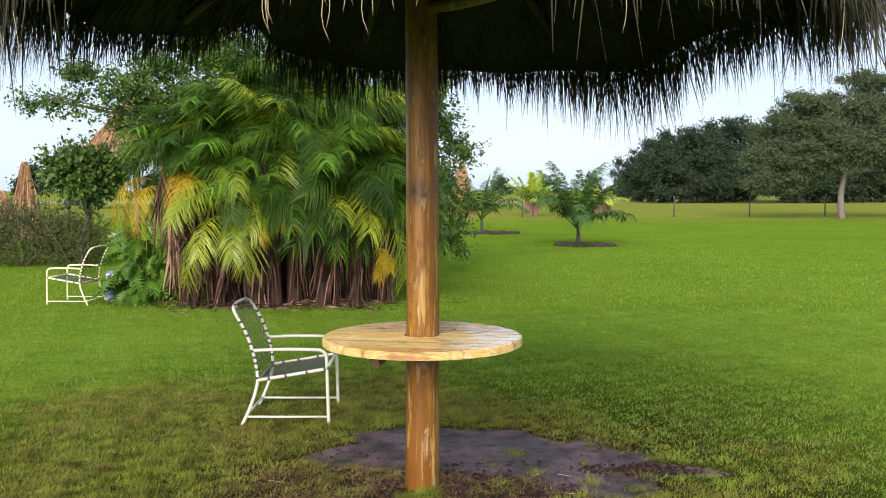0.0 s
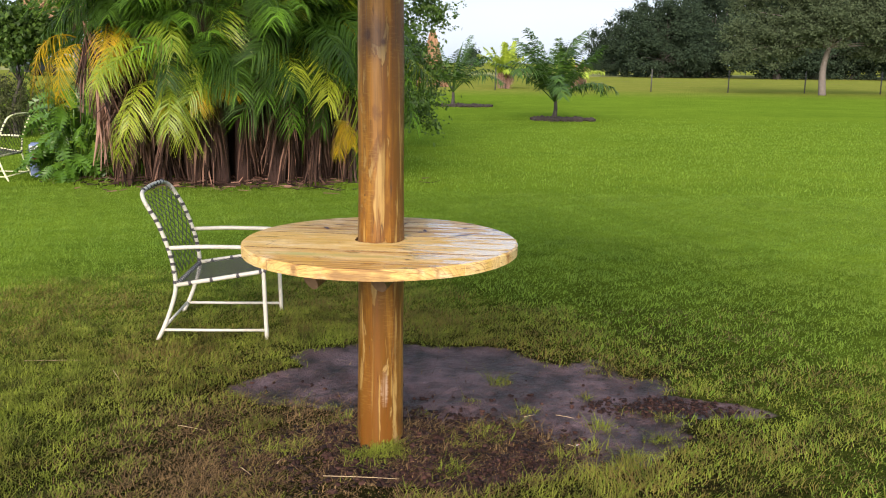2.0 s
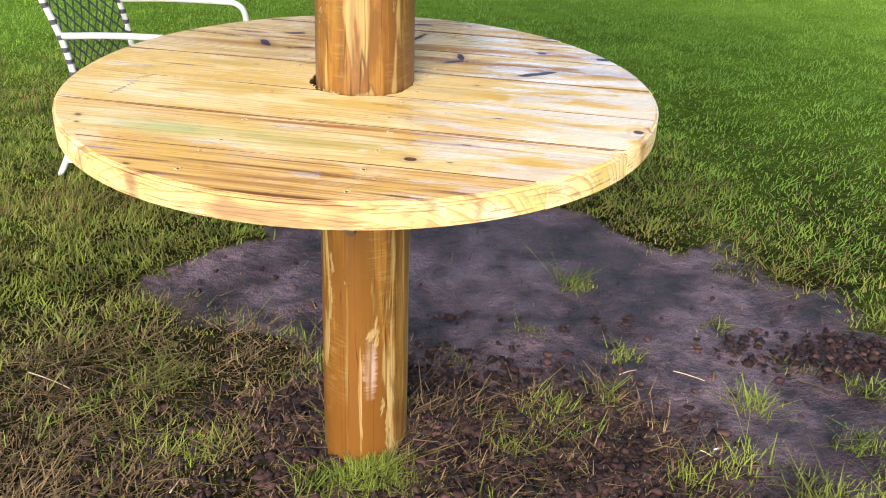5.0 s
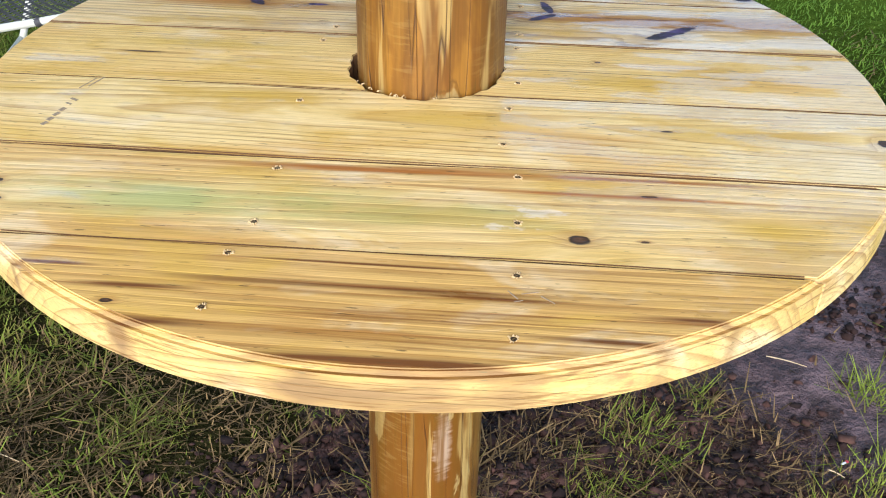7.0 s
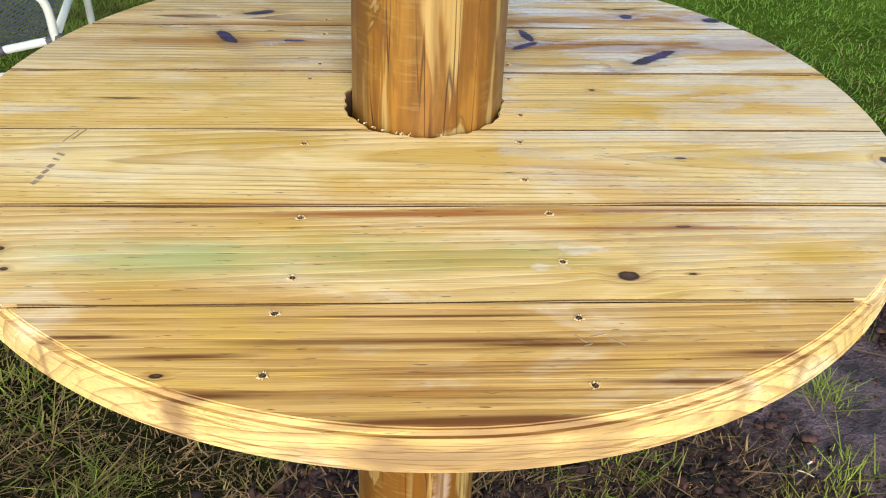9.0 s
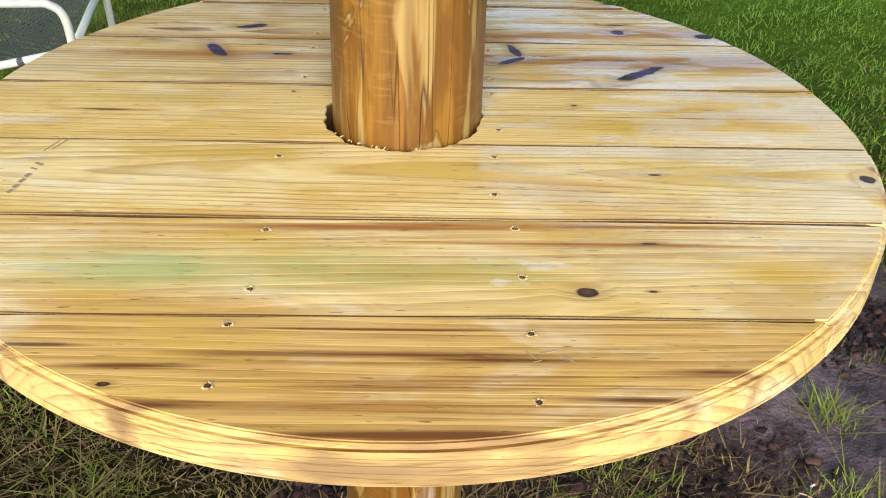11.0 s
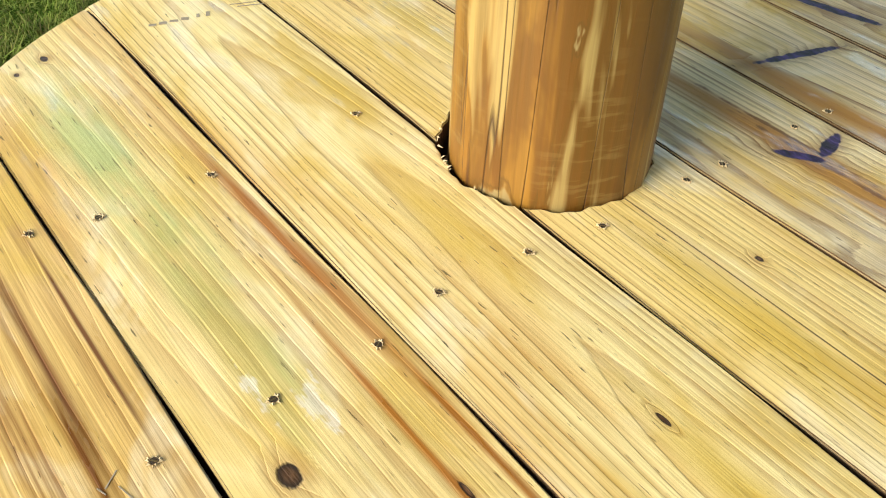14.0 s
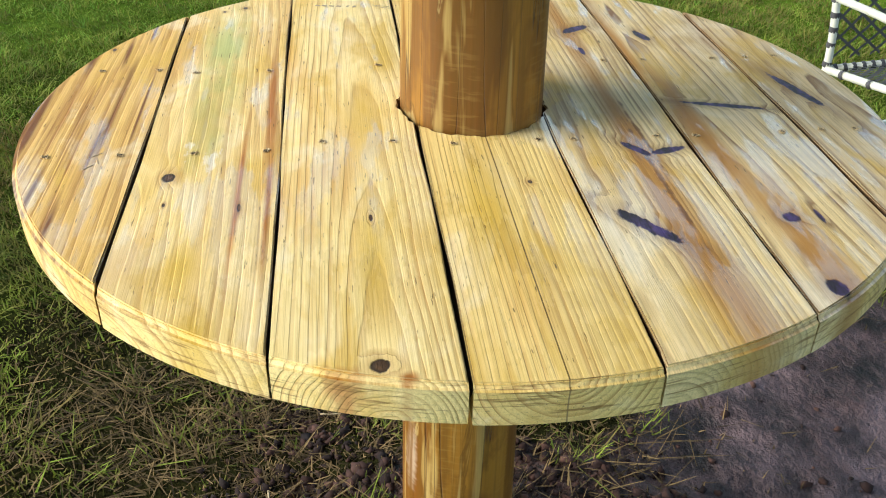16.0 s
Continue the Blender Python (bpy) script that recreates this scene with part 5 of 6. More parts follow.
    # litter on the ground
    v, f = strips(700, 31, lambda q, n: (np.stack([q.normal(0, 0.9, n), q.normal(-0.9, 0.35, n), q.uniform(0.0, 0.08, n)], -1), np.stack([q.normal(size=n), q.normal(size=n), q.normal(0, 0.1, n)], -1), q.uniform(0.08, 0.26, n), q.uniform(0.008, 0.02, n), np.zeros(n)))
    litter = link_mesh("leaf_litter", fast_mesh("leaf_litter", v + np.array([cx, cy, 0]), f), M_DEAD)
    tagged(litter, "dry brown leaf litter under the palms", "leaf litter", kind="stuff")
    return clump


palm_clump(-2.85, 14.35)


def leaf_cloud(centres, n, size, seed, droop=0.3, shell=0.25, lumps=0):
    """n folded leaves through ellipsoids (x, y, z, rx, ry, rz), denser at the skins and in uneven clumps; lumps: boughs that bulge from each."""
    r = np.random.RandomState(seed)
    c = np.array(centres, float)
    if lumps:
        d = r.normal(size=(len(c) * lumps, 3)) + np.array([0, 0, 0.35])
        d /= np.linalg.norm(d, axis=1, keepdims=True)
        big = np.repeat(c, lumps, axis=0)
        girth = r.uniform(0.20, 0.42, (len(big), 1))
        boughs = np.concatenate([big[:, :3] + d * big[:, 3:] * (1.02 - 0.5 * girth), big[:, 3:] * girth * np.array([1.1, 1.1, 0.8])], 1)
        c = np.concatenate([c * np.array([1, 1, 1, 0.7, 0.7, 0.7]), boughs])
    vol = np.prod(c[:, 3:], axis=1) ** 0.75
    pick = r.choice(len(c), n // 14 + 1, p=vol / vol.sum())
    d = r.normal(size=(len(pick), 3))
    d /= np.linalg.norm(d, axis=1, keepdims=True)
    q = np.clip(r.uniform(shell, 1.0, len(pick)) + r.normal(0, 0.03, len(pick)), 0, 1.06)
    knots = c[pick, :3] + d * c[pick, 3:] * q[:, None]
    tuft = np.repeat(knots, 14, axis=0)[:n]
    twig = np.repeat(d + r.normal(0, 0.5, d.shape), 14, axis=0)[:n]
    p = tuft + twig * (np.tile(np.linspace(-0.5, 0.5, 14), len(pick))[:n, None] * size * 4.2) + r.normal(0, 1, (len(tuft), 3)) * size * 0.55
    n = len(p)
    way = r.normal(size=(n, 3)) + (p - np.repeat(c[pick, :3], 14, axis=0)[:n]) / (np.linalg.norm(p - np.repeat(c[pick, :3], 14, axis=0)[:n], axis=1, keepdims=True) + 1e-9)
    way[:, 2] -= droop
    way /= np.linalg.norm(way, axis=1, keepdims=True)
    outward = p - np.repeat(c[pick, :3], 14, axis=0)[:n]
    outward /= np.linalg.norm(outward, axis=1, keepdims=True) + 1e-9
    side = np.cross(way, outward + r.normal(size=(n, 3)) * 0.55 + np.array([0, 0, 0.3]))
    side /= np.linalg.norm(side, axis=1, keepdims=True) + 1e-9
    ln = size * r.uniform(0.6, 1.4, n)[:, None]
    a, b = p - way * ln * 0.5, p + way * ln * 0.5
    mid = p + np.cross(way, side) * ln * 0.12
    v = np.stack([a, mid - side * ln * 0.30, b, mid + side * ln * 0.30], 1).reshape(-1, 3)
    return v, np.arange(n * 4).reshape(n, 4)


def tree(name, m, trunk_h, trunk_r, blobs, n, size, leaf_mat, bark, label, seed, group="", droop=0.3, lumps=0):
    """Tapered trunk, limbs into each part of the crown, and a crown of many small leaves."""
    r = random.Random(seed)
    ob = empty(name, m, label, "tree", group)
    base_line = smooth_line([(0, 0, -0.2), (r.uniform(-0.1, 0.1) * trunk_h, 0, trunk_h * 0.5), (r.uniform(-0.12, 0.12) * trunk_h, r.uniform(-0.1, 0.1) * trunk_h, trunk_h)], 10)
    tube("trunk", base_line, np.linspace(trunk_r * 1.25, trunk_r * 0.7, 10), bark, ob, 12)
    top = base_line[-1]
    limbs = []
    for bx, by, bz, rx, ry, rz in blobs:
        for k in range(3):
            end = np.array([bx + r.uniform(-0.5, 0.5) * rx, by + r.uniform(-0.5, 0.5) * ry, bz + r.uniform(-0.3, 0.5) * rz])
            mid = (top + end) / 2 + np.array([r.uniform(-0.2, 0.2) * rx, r.uniform(-0.2, 0.2) * ry, 0.15 * rz])
            limbs.append(tube_arrays(smooth_line([top - np.array([0, 0, 0.1 * trunk_h]), mid, end], 8), np.linspace(trunk_r * 0.32, trunk_r * 0.05, 8), 6))
    link_mesh("branchwork", fast_mesh("branchwork", *join_arrays(limbs)), bark, ob, "", True)
    link_mesh("crown", fast_mesh("crown", *leaf_cloud(blobs, n, size, seed, droop, 0.25, lumps)), leaf_mat, ob)
    return ob


# broad-leaved tree close behind the palms
tree("broadleaf_tree", pose(-3.6, 18.6, 0), 2.2, 0.16,
     ((0.2, 0, 4.2, 2.8, 1.8, 1.5), (-3.3, -0.4, 3.75, 1.7, 1.2, 0.75), (2.3, -0.2, 3.6, 1.45, 1.3, 1.3), (2.7, 0.3, 2.1, 0.95, 1.0, 1.3), (3.1, 0.6, 0.95, 0.75, 0.8, 0.65), (-1.8, 0.4, 4.6, 1.8, 1.4, 1.1), (1.2, 0.5, 5.2, 1.8, 1.4, 1.0), (-5.0, -0.2, 3.55, 0.8, 0.7, 0.35), (-2.9, 0.2, 2.9, 1.0, 0.8, 0.75), (-1.6, 0.2, 3.3, 1.2, 0.8, 0.8), (-2.9, -0.2, 3.55, 1.5, 0.8, 0.4), (-3.15, 0.1, 2.95, 0.6, 0.5, 0.75)),
     70000, 0.080, M_LEAF, M_BARK_DARK, "spreading green broad-leaved tree behind the palm clump", 21, lumps=8)
tree("shrub_tree", pose(-39.0, 88.0, 0), 2.0, 0.2, ((0, 0, 4.4, 2.6, 2.0, 2.4), (1.8, -0.2, 3.2, 2.0, 1.6, 2.2), (-1.9, 0.2, 3.9, 1.5, 1.4, 2.0), (-0.6, 0, 2.2, 2.0, 1.4, 1.6), (3.3, 0.2, 4.6, 1.6, 1.4, 1.6)), 16000, 0.26, M_LEAF, M_BARK, "leafy green shrub tree at the lawn's edge", 22)


tree("shrub_tree", pose(-8.85, 20.2, 0), 1.2, 0.04, ((0, 0, 2.3, 0.6, 0.5, 0.5), (0.5, 0.1, 2.2, 0.5, 0.5, 0.5), (-0.5, 0, 2.2, 0.5, 0.45, 0.5), (0.1, 0, 1.8, 0.6, 0.5, 0.4)), 6500, 0.11, M_LEAF, M_BARK_DARK, "slim leafy shrub beside the palm clump", 25)


def bush(name, m, blobs, n, size, mat, label, seed):
    ob = empty(name, m, label, "bush")
    twigs = []
    r = random.Random(seed)
    for bx, by, bz, rx, ry, rz in blobs:
        for k in range(7):
            end = (bx + r.uniform(-0.8, 0.8) * rx, by + r.uniform(-0.8, 0.8) * ry, bz + r.uniform(0.2, 0.9) * rz)
            twigs.append(tube_arrays(smooth_line([(bx + r.uniform(-0.2, 0.2), by, -0.05), (bx * 0.5 + end[0] * 0.5, end[1] * 0.6 + by * 0.4, bz * 0.7), end], 6), np.linspace(0.03, 0.006, 6), 5))
    link_mesh("twigs", fast_mesh("twigs", *join_arrays(twigs)), M_BARK, ob, "", True)
    v, f = leaf_cloud(blobs, n, size, seed, -0.5, 0.35)
    v[:, 2] = np.maximum(v[:, 2], 0.02)
    link_mesh("foliage", fast_mesh("foliage", v, f), mat, ob)
    return ob


bush("rounded_bush", pose(-10.4, 20.6, 0), ((0, 0, 0.75, 1.5, 1.0, 0.85), (-1.9, 0.2, 0.85, 1.5, 1.0, 0.95), (1.3, -0.1, 0.60, 1.0, 0.8, 0.70), (-3.6, 0.3, 0.9, 1.5, 1.0, 1.0)), 80000, 0.040, M_BUSH, "dense dark olive bush on the lawn", 23)


# lobed-leaf plant at the foot of the palms
def lobed_leaf_mesh():
    bm = bmesh.new()
    n = 7
    mid = []
    for i in range(n + 1):
        t = i / n
        mid.append(bm.verts.new((0.5 * t, 0, 0.04 * math.sin(t * 2.6) - 0.10 * t * t)))
    for s in (1, -1):
        for i in range(n):
            t = (i + 0.5) / n
            ln = 0.17 * math.sin(math.pi * (0.18 + 0.75 * t)) + 0.02
            a, b = mid[i], mid[i + 1]
            x = (a.co.x + b.co.x) / 2
            w1 = bm.verts.new((x + 0.03, s * ln * 0.55, a.co.z + 0.02))
            w2 = bm.verts.new((x + 0.065, s * ln * 0.58, a.co.z + 0.015))
            tip = bm.verts.new((x + 0.08, s * ln, a.co.z - 0.02))
            bm.faces.new((a, b, w2, w1) if s > 0 else (a, w1, w2, b))
            bm.faces.new((w1, w2, tip) if s > 0 else (w1, tip, w2))
    mesh = bpy.data.meshes.new("leaf")
    bm.to_mesh(mesh)
    bm.free()
    mesh.materials.append(M_PHILO)
    return mesh


LOBED = lobed_leaf_mesh()
philo = empty("lobed_leaf_plant", pose(-5.02, 13.92, 0), "bushy plant with glossy deeply lobed green leaves", "plant")
r = random.Random(14)
for k in range(150):
    a, q = r.uniform(0, math.tau), math.sqrt(r.random())
    x, y = 0.48 * q * math.cos(a), 0.40 * q * math.sin(a)
    z = 0.12 + (1.15 - 0.75 * q * q) * r.random()
    s = r.uniform(0.5, 0.85)
    ob = new("leaf", LOBED)
    ob.parent = philo
    ob.matrix_basis = Matrix.Translation((x, y, z)) @ Matrix.Rotation(a + r.gauss(0, 0.7), 4, "Z") @ Matrix.Rotation(r.uniform(0.0, 1.0), 4, "Y") @ Matrix.Rotation(r.uniform(-0.6, 0.6), 4, "X") @ Matrix.Diagonal((s, s, s, 1))
for a in np.arange(0, 6.2, 0.5):
    tube("stalk", smooth_line([(0.1 * math.cos(a), 0.1 * math.sin(a), -0.03), (0.2 * math.cos(a), 0.15 * math.sin(a), 0.5), (0.45 * math.cos(a), 0.3 * math.sin(a), 0.95)], 6), 0.012, M_PHILO, philo, 5)


# young palms on the far lawn
def young_palm(m, label, fronds, length, seed, skirt=False, kind="green", leaflet=0.046):
    r = random.Random(seed)
    palm = empty("young_palm", m, label, "palm", "young palms on the lawn")
    meshes = []
    for k in range(3):
        mesh = fast_mesh("frond", *frond_arrays(length, 40, (0.85, 1.0, 1.05)[k], length * 0.19, leaflet, seed + k, (3.2, 2.4, 1.6)[k], 0.60, 0.24))
        mesh.materials.append({"green": M_FROND_DARK, "lime": M_LIME}[kind])
        meshes.append(mesh)
    tube("stem", smooth_line([(0.03, 0, -0.05), (0.01, 0.01, 0.08), (0.04, 0.02, 0.35), (0, 0, 0.75)], 10), np.array([0.13, 0.12, 0.10, 0.085, 0.07, 0.06, 0.055, 0.05, 0.045, 0.04]), M_BARK_DARK, palm, 8)
    for k in range(fronds):
        ob = new("frond", meshes[k % 3])
        ob.parent = palm
        s = r.uniform(0.75, 1.1)
        ob.matrix_basis = Matrix.Translation((0.02 * math.cos(k * 2.4), 0.02 * math.sin(k * 2.4), 0.55)) @ Matrix.Rotation(k * 2.4 + r.uniform(-0.3, 0.3), 4, "Z") @ Matrix.Rotation(r.uniform(-0.25, 0.40), 4, "Y") @ Matrix.Diagonal((s, s, s, 1))
    if kind == "green":
        tube("spear_leaf", smooth_line([(0, 0, 0.6), (0.10, -0.03, 1.4), (0.42, -0.06, length)], 10), np.array([0.03, 0.035, 0.04, 0.05, 0.055, 0.055, 0.05, 0.04, 0.025, 0.005]), M_FROND_DARK, palm, 6, "dark unopened spear leaf")
    if skirt:
        for k in range(26):
            ob = new("dead_frond", PINK_MESHES[k % 4])
            ob.parent = palm
            s = r.uniform(0.9, 1.3)
            ob.matrix_basis = Matrix.Translation((r.uniform(-0.45, 0.45), r.uniform(-0.35, 0.35), r.uniform(1.2, 1.6))) @ Matrix.Rotation(r.uniform(0, 6), 4, "Z") @ Matrix.Diagonal((s, s, s, 1))
    return palm


def mulch_ring(x, y, rx, ry, seed):
    r = np.random.RandomState(seed)
    bm = bmesh.new()
    for k in range(110):
        a, q = r.uniform(0, 6.28), math.sqrt(r.uniform(0.0, 1.0))
        s = r.uniform(0.05, 0.13)
        got = bmesh.ops.create_icosphere(bm, subdivisions=1, radius=s, matrix=Matrix.Translation((rx * q * math.cos(a), ry * q * math.sin(a), 0.02)) @ Matrix.Rotation(a * 3, 4, "Z") @ Matrix.Diagonal((1.4, 1.0, 0.75, 1)))
        for vert in got["verts"]:
            vert.co += Vector(r.normal(0, s * 0.15, 3))
    ob = part("mulch_ring", bm, M_MULCH)
    ob.location = (x, y, 0)
    return tagged(ob, "dark ring of lumpy mulch round a young palm", "mulch", "mulch rings", "stuff")


young_palm(pose(3.1, 28.6, 0), "young feather palm in a dark mulch ring on the lawn", 24, 2.25, 51)
young_palm(pose(0.06, 36.2, 0, 0, 0, 40), "young palm with few fronds in a mulch ring", 14, 2.4, 53)
mulch_ring(3.3, 28.4, 0.95, 0.55, 1)
mulch_ring(0.5, 36.2, 0.95, 0.5, 2)
young_palm(pose(3.3, 61.5, 0), "lime-green palm with a pinkish skirt of dead leaves", 16, 2.6, 55, True, "lime", 0.10)
young_palm(pose(8.0, 61.5, 0), "small lime-green palm with dead leaves by the field", 8, 2.0, 57, True, "lime", 0.10)


def thatch_stack(m, height, radius, label, seed):
    """A cone of bundled thatch."""
    ob = empty("thatch_stack", m, label, "thatch")
    def place(q, n):
        a = q.uniform(0, 2 * np.pi, n)
        f = q.uniform(0.0, 1.0, n)
        rad = radius * (0.12 + 0.88 * f) * q.uniform(0.85, 1.05, n)
        root = np.stack([rad * np.cos(a), rad * np.sin(a), height * (1 - f) + 0.15], -1)
        way = np.stack([np.cos(a) * radius, np.sin(a) * radius, np.full(n, -height)], -1)
        return root, way, q.uniform(0.3, 0.7, n) * height * 0.5, q.uniform(0.03, 0.09, n), np.zeros(n)
    v, f = strips(1500, seed, place)
    v[:, 2] = np.maximum(v[:, 2], 0.0)
    link_mesh("thatch", fast_mesh("thatch", v, f), M_THATCH_FAR, ob)
    bm = bmesh.new()
    bmesh.ops.create_cone(bm, cap_ends=True, segments=20, radius1=radius * 0.95, radius2=radius * 0.1, depth=height, matrix=Matrix.Translation((0, 0, height / 2)))
    part("core", bm, M_THATCH_FAR, ob, smooth=True)
    return ob


thatch_stack(pose(-16.5, 32.5, 0), 2.65, 0.62, "pinkish-brown cone of bundled thatch behind the bushes", 61)
thatch_stack(pose(-18.0, 33.5, 0), 1.6, 0.9, "low heap of pale brown thatch behind the bushes", 62)
thatch_stack(pose(-1.5, 64.0, 0), 3.6, 1.0, "orange-brown thatch cone beyond the trees", 63)
hut = empty("thatched_hut", pose(-9.85, 26.0, -0.3), "orange-brown thatched shelter roof on a pole behind the trees", "shelter")
tube("pole", [(0, 0, -0.1), (0, 0, 3.0)], 0.1, M_BARK, hut, 10)


def hut_thatch(q, n):
    a = q.uniform(0, 2 * np.pi, n)
    f = np.sqrt(q.uniform(0.0, 1.0, n))
    root = np.stack([1.45 * f * np.cos(a), 1.45 * f * np.sin(a), 4.9 - 1.77 * f], -1)
    return root, np.stack([np.cos(a), np.sin(a), np.full(n, -1.25)], -1), q.uniform(0.3, 0.7, n), q.uniform(0.03, 0.08, n), np.zeros(n)


link_mesh("roof_thatch", fast_mesh("roof_thatch", *strips(2500, 65, hut_thatch)), M_THATCH_FAR, hut)
bm = bmesh.new()
bmesh.ops.create_cone(bm, cap_ends=True, segments=28, radius1=1.5, radius2=0.05, depth=1.85, matrix=Matrix.Translation((0, 0, 3.92)))
part("roof_body", bm, M_THATCH_FAR, hut, smooth=True)

# far parked car, mostly hidden by shrubs
car = empty("parked_car", pose(-37.5, 84.0, 0, 0, 0, 75), "dark car parked on the grass behind shrubs", "car")
part("body", box_bm(-1.9, 1.9, -0.8, 0.8, 0.35, 0.95, 0.12), M_CAR, car)
part("cabin", box_bm(-1.0, 1.1, -0.7, 0.7, 0.93, 1.5, 0.16), M_CAR, car)
for y in (-0.705, 0.705):
    part("side_window", box_bm(-0.8, 0.9, y - 0.01, y + 0.01, 1.02, 1.38, 0.004), M_GLASS, car, "dark glass")
part("rear_window", box_bm(-1.02, -0.985, -0.55, 0.55, 1.02, 1.38, 0.004), M_GLASS, car, "dark glass")
for x in (-1.25, 1.25):
    for y in (-0.78, 0.78):
        bm = bmesh.new()
        bmesh.ops.create_cone(bm, cap_ends=True, segments=20, radius1=0.34, radius2=0.34, depth=0.2, matrix=Matrix.Translation((x, y, 0.34)) @ Matrix.Rotation(math.pi / 2, 4, "X"))
        part("wheel", bm, M_TYRE, car)

# ---- fence, oaks and distance ----
fence = empty("wire_fence", pose(0, 0, 0), "low wire fence on dark posts along the field", "fence")
for k in range(14):
    x = -7.05 + 4.77 * k
    y = 57.5 + 0.06 * x
    tube("post", [(x, y, -0.1), (x + 0.02, y, 1.36)], 0.04, M_STEEL, fence, 6)
for z in (0.6, 1.25):
    tube("wire", [(-6, 57.1, z), (27, 59.1, z - 0.04), (56, 60.9, z)], 0.0016, M_WIRE, fence, 4)

tree("oak_tree", pose(21.4, 55.5, 0), 3.0, 0.18, ((0.3, 0.6, 4.6, 3.4, 3.0, 2.6), (-3.3, 0.5, 4.0, 2.4, 2.2, 2.3), (3.3, 0, 5.0, 3.0, 2.6, 2.6), (-1.6, 0, 6.4, 2.4, 2.2, 1.5), (1.8, 0.5, 7.0, 2.6, 2.2, 1.5), (-4.6, 0, 2.6, 1.5, 1.3, 1.4), (5.4, 0.5, 4.4, 2.2, 2.0, 2.4), (-2.6, -0.3, 2.4, 1.3, 1.2, 0.9), (3.2, 0.4, 2.6, 1.8, 1.4, 1.0), (0.9, 0, 8.0, 1.4, 1.2, 0.8), (-3.2, 0, 5.9, 1.2, 1.1, 0.9), (0.2, -1.6, 3.9, 2.2, 1.4, 1.2), (2.4, -1.2, 3.6, 2.0, 1.4, 1.3), (-2.4, -1.2, 3.4, 1.8, 1.4, 1.2)), 150000, 0.115, M_OAK, M_OAK_BARK, "grey-green oak with a pale trunk at the fence", 71, lumps=9)
first = tree("oak_tree", pose(40, 118, 0), 2.6, 0.42, ((0, 0, 6.0, 5.4, 4.6, 4.0), (-4.5, 0, 4.4, 3.6, 3.3, 3.4), (4.5, 1, 4.8, 3.9, 3.4, 3.6), (0.5, 0, 9.2, 3.4, 3.0, 2.0), (-2.5, -2, 2.6, 3.0, 2.6, 2.2), (3.0, -2.2, 2.4, 3.0, 2.6, 2.0), (-6.5, 0.5, 3.0, 1.8, 1.8, 2.0), (-2.2, 0.5, 8.3, 2.0, 1.8, 1.4), (3.4, 0, 8.0, 2.0, 1.8, 1.3), (0, 0.5, 1.2, 6.0, 3.0, 1.1)), 30000, 0.28, M_OAK_FAR, M_BARK_DARK, "dark spreading oak in the row beyond the field", 72, "oak row", lumps=8)
r = random.Random(73)
for k, (x, y, s) in enumerate(((29, 121, 0.85), (33.5, 126, 1.05), (46, 122, 1.0), (52, 124, 1.1), (58, 120, 1.15), (64, 126, 1.2), (71, 121, 1.2), (79, 124, 1.25), (37, 140, 1.1), (55, 140, 1.25), (88, 126, 1.2), (68, 142, 1.3), (22.5, 134, 0.62), (23.5, 124, 0.8), (26.0, 120, 0.9), (97, 128, 1.2), (48, 138, 1.15))):
    copy_thing(first, pose(x, y, 0, 0, 0, r.uniform(0, 360)) @ Matrix.Diagonal((s, s, s, 1)))
distant = tree("distant_tree", pose(-170, 335, 0), 3.5, 0.5, ((0, 0, 6.0, 5.4, 4.6, 4.0), (-4.5, 0, 4.4, 3.6, 3.3, 3.4), (4.5, 1, 4.8, 3.9, 3.4, 3.6), (0.5, 0, 9.2, 3.4, 3.0, 2.0), (-2.5, -2, 2.6, 3.0, 2.6, 2.2), (3.0, -2.2, 2.4, 3.0, 2.6, 2.0), (-6.5, 0.5, 3.0, 1.8, 1.8, 2.0), (-2.2, 0.5, 8.3, 2.0, 1.8, 1.4), (3.4, 0, 8.0, 2.0, 1.8, 1.3)), 2500, 1.1, M_OAK_FAR, M_BARK, "dark tree in the distant tree line", 74, "distant trees")
for k in range(26):
    x = -150 + k * 17 + r.uniform(-5, 5)
    s = r.uniform(0.6, 0.95)
    copy_thing(distant, pose(x, 330 + r.uniform(-20, 30), 0, 0, 0, r.uniform(0, 360)) @ Matrix.Diagonal((s, s, s * 0.9, 1)))

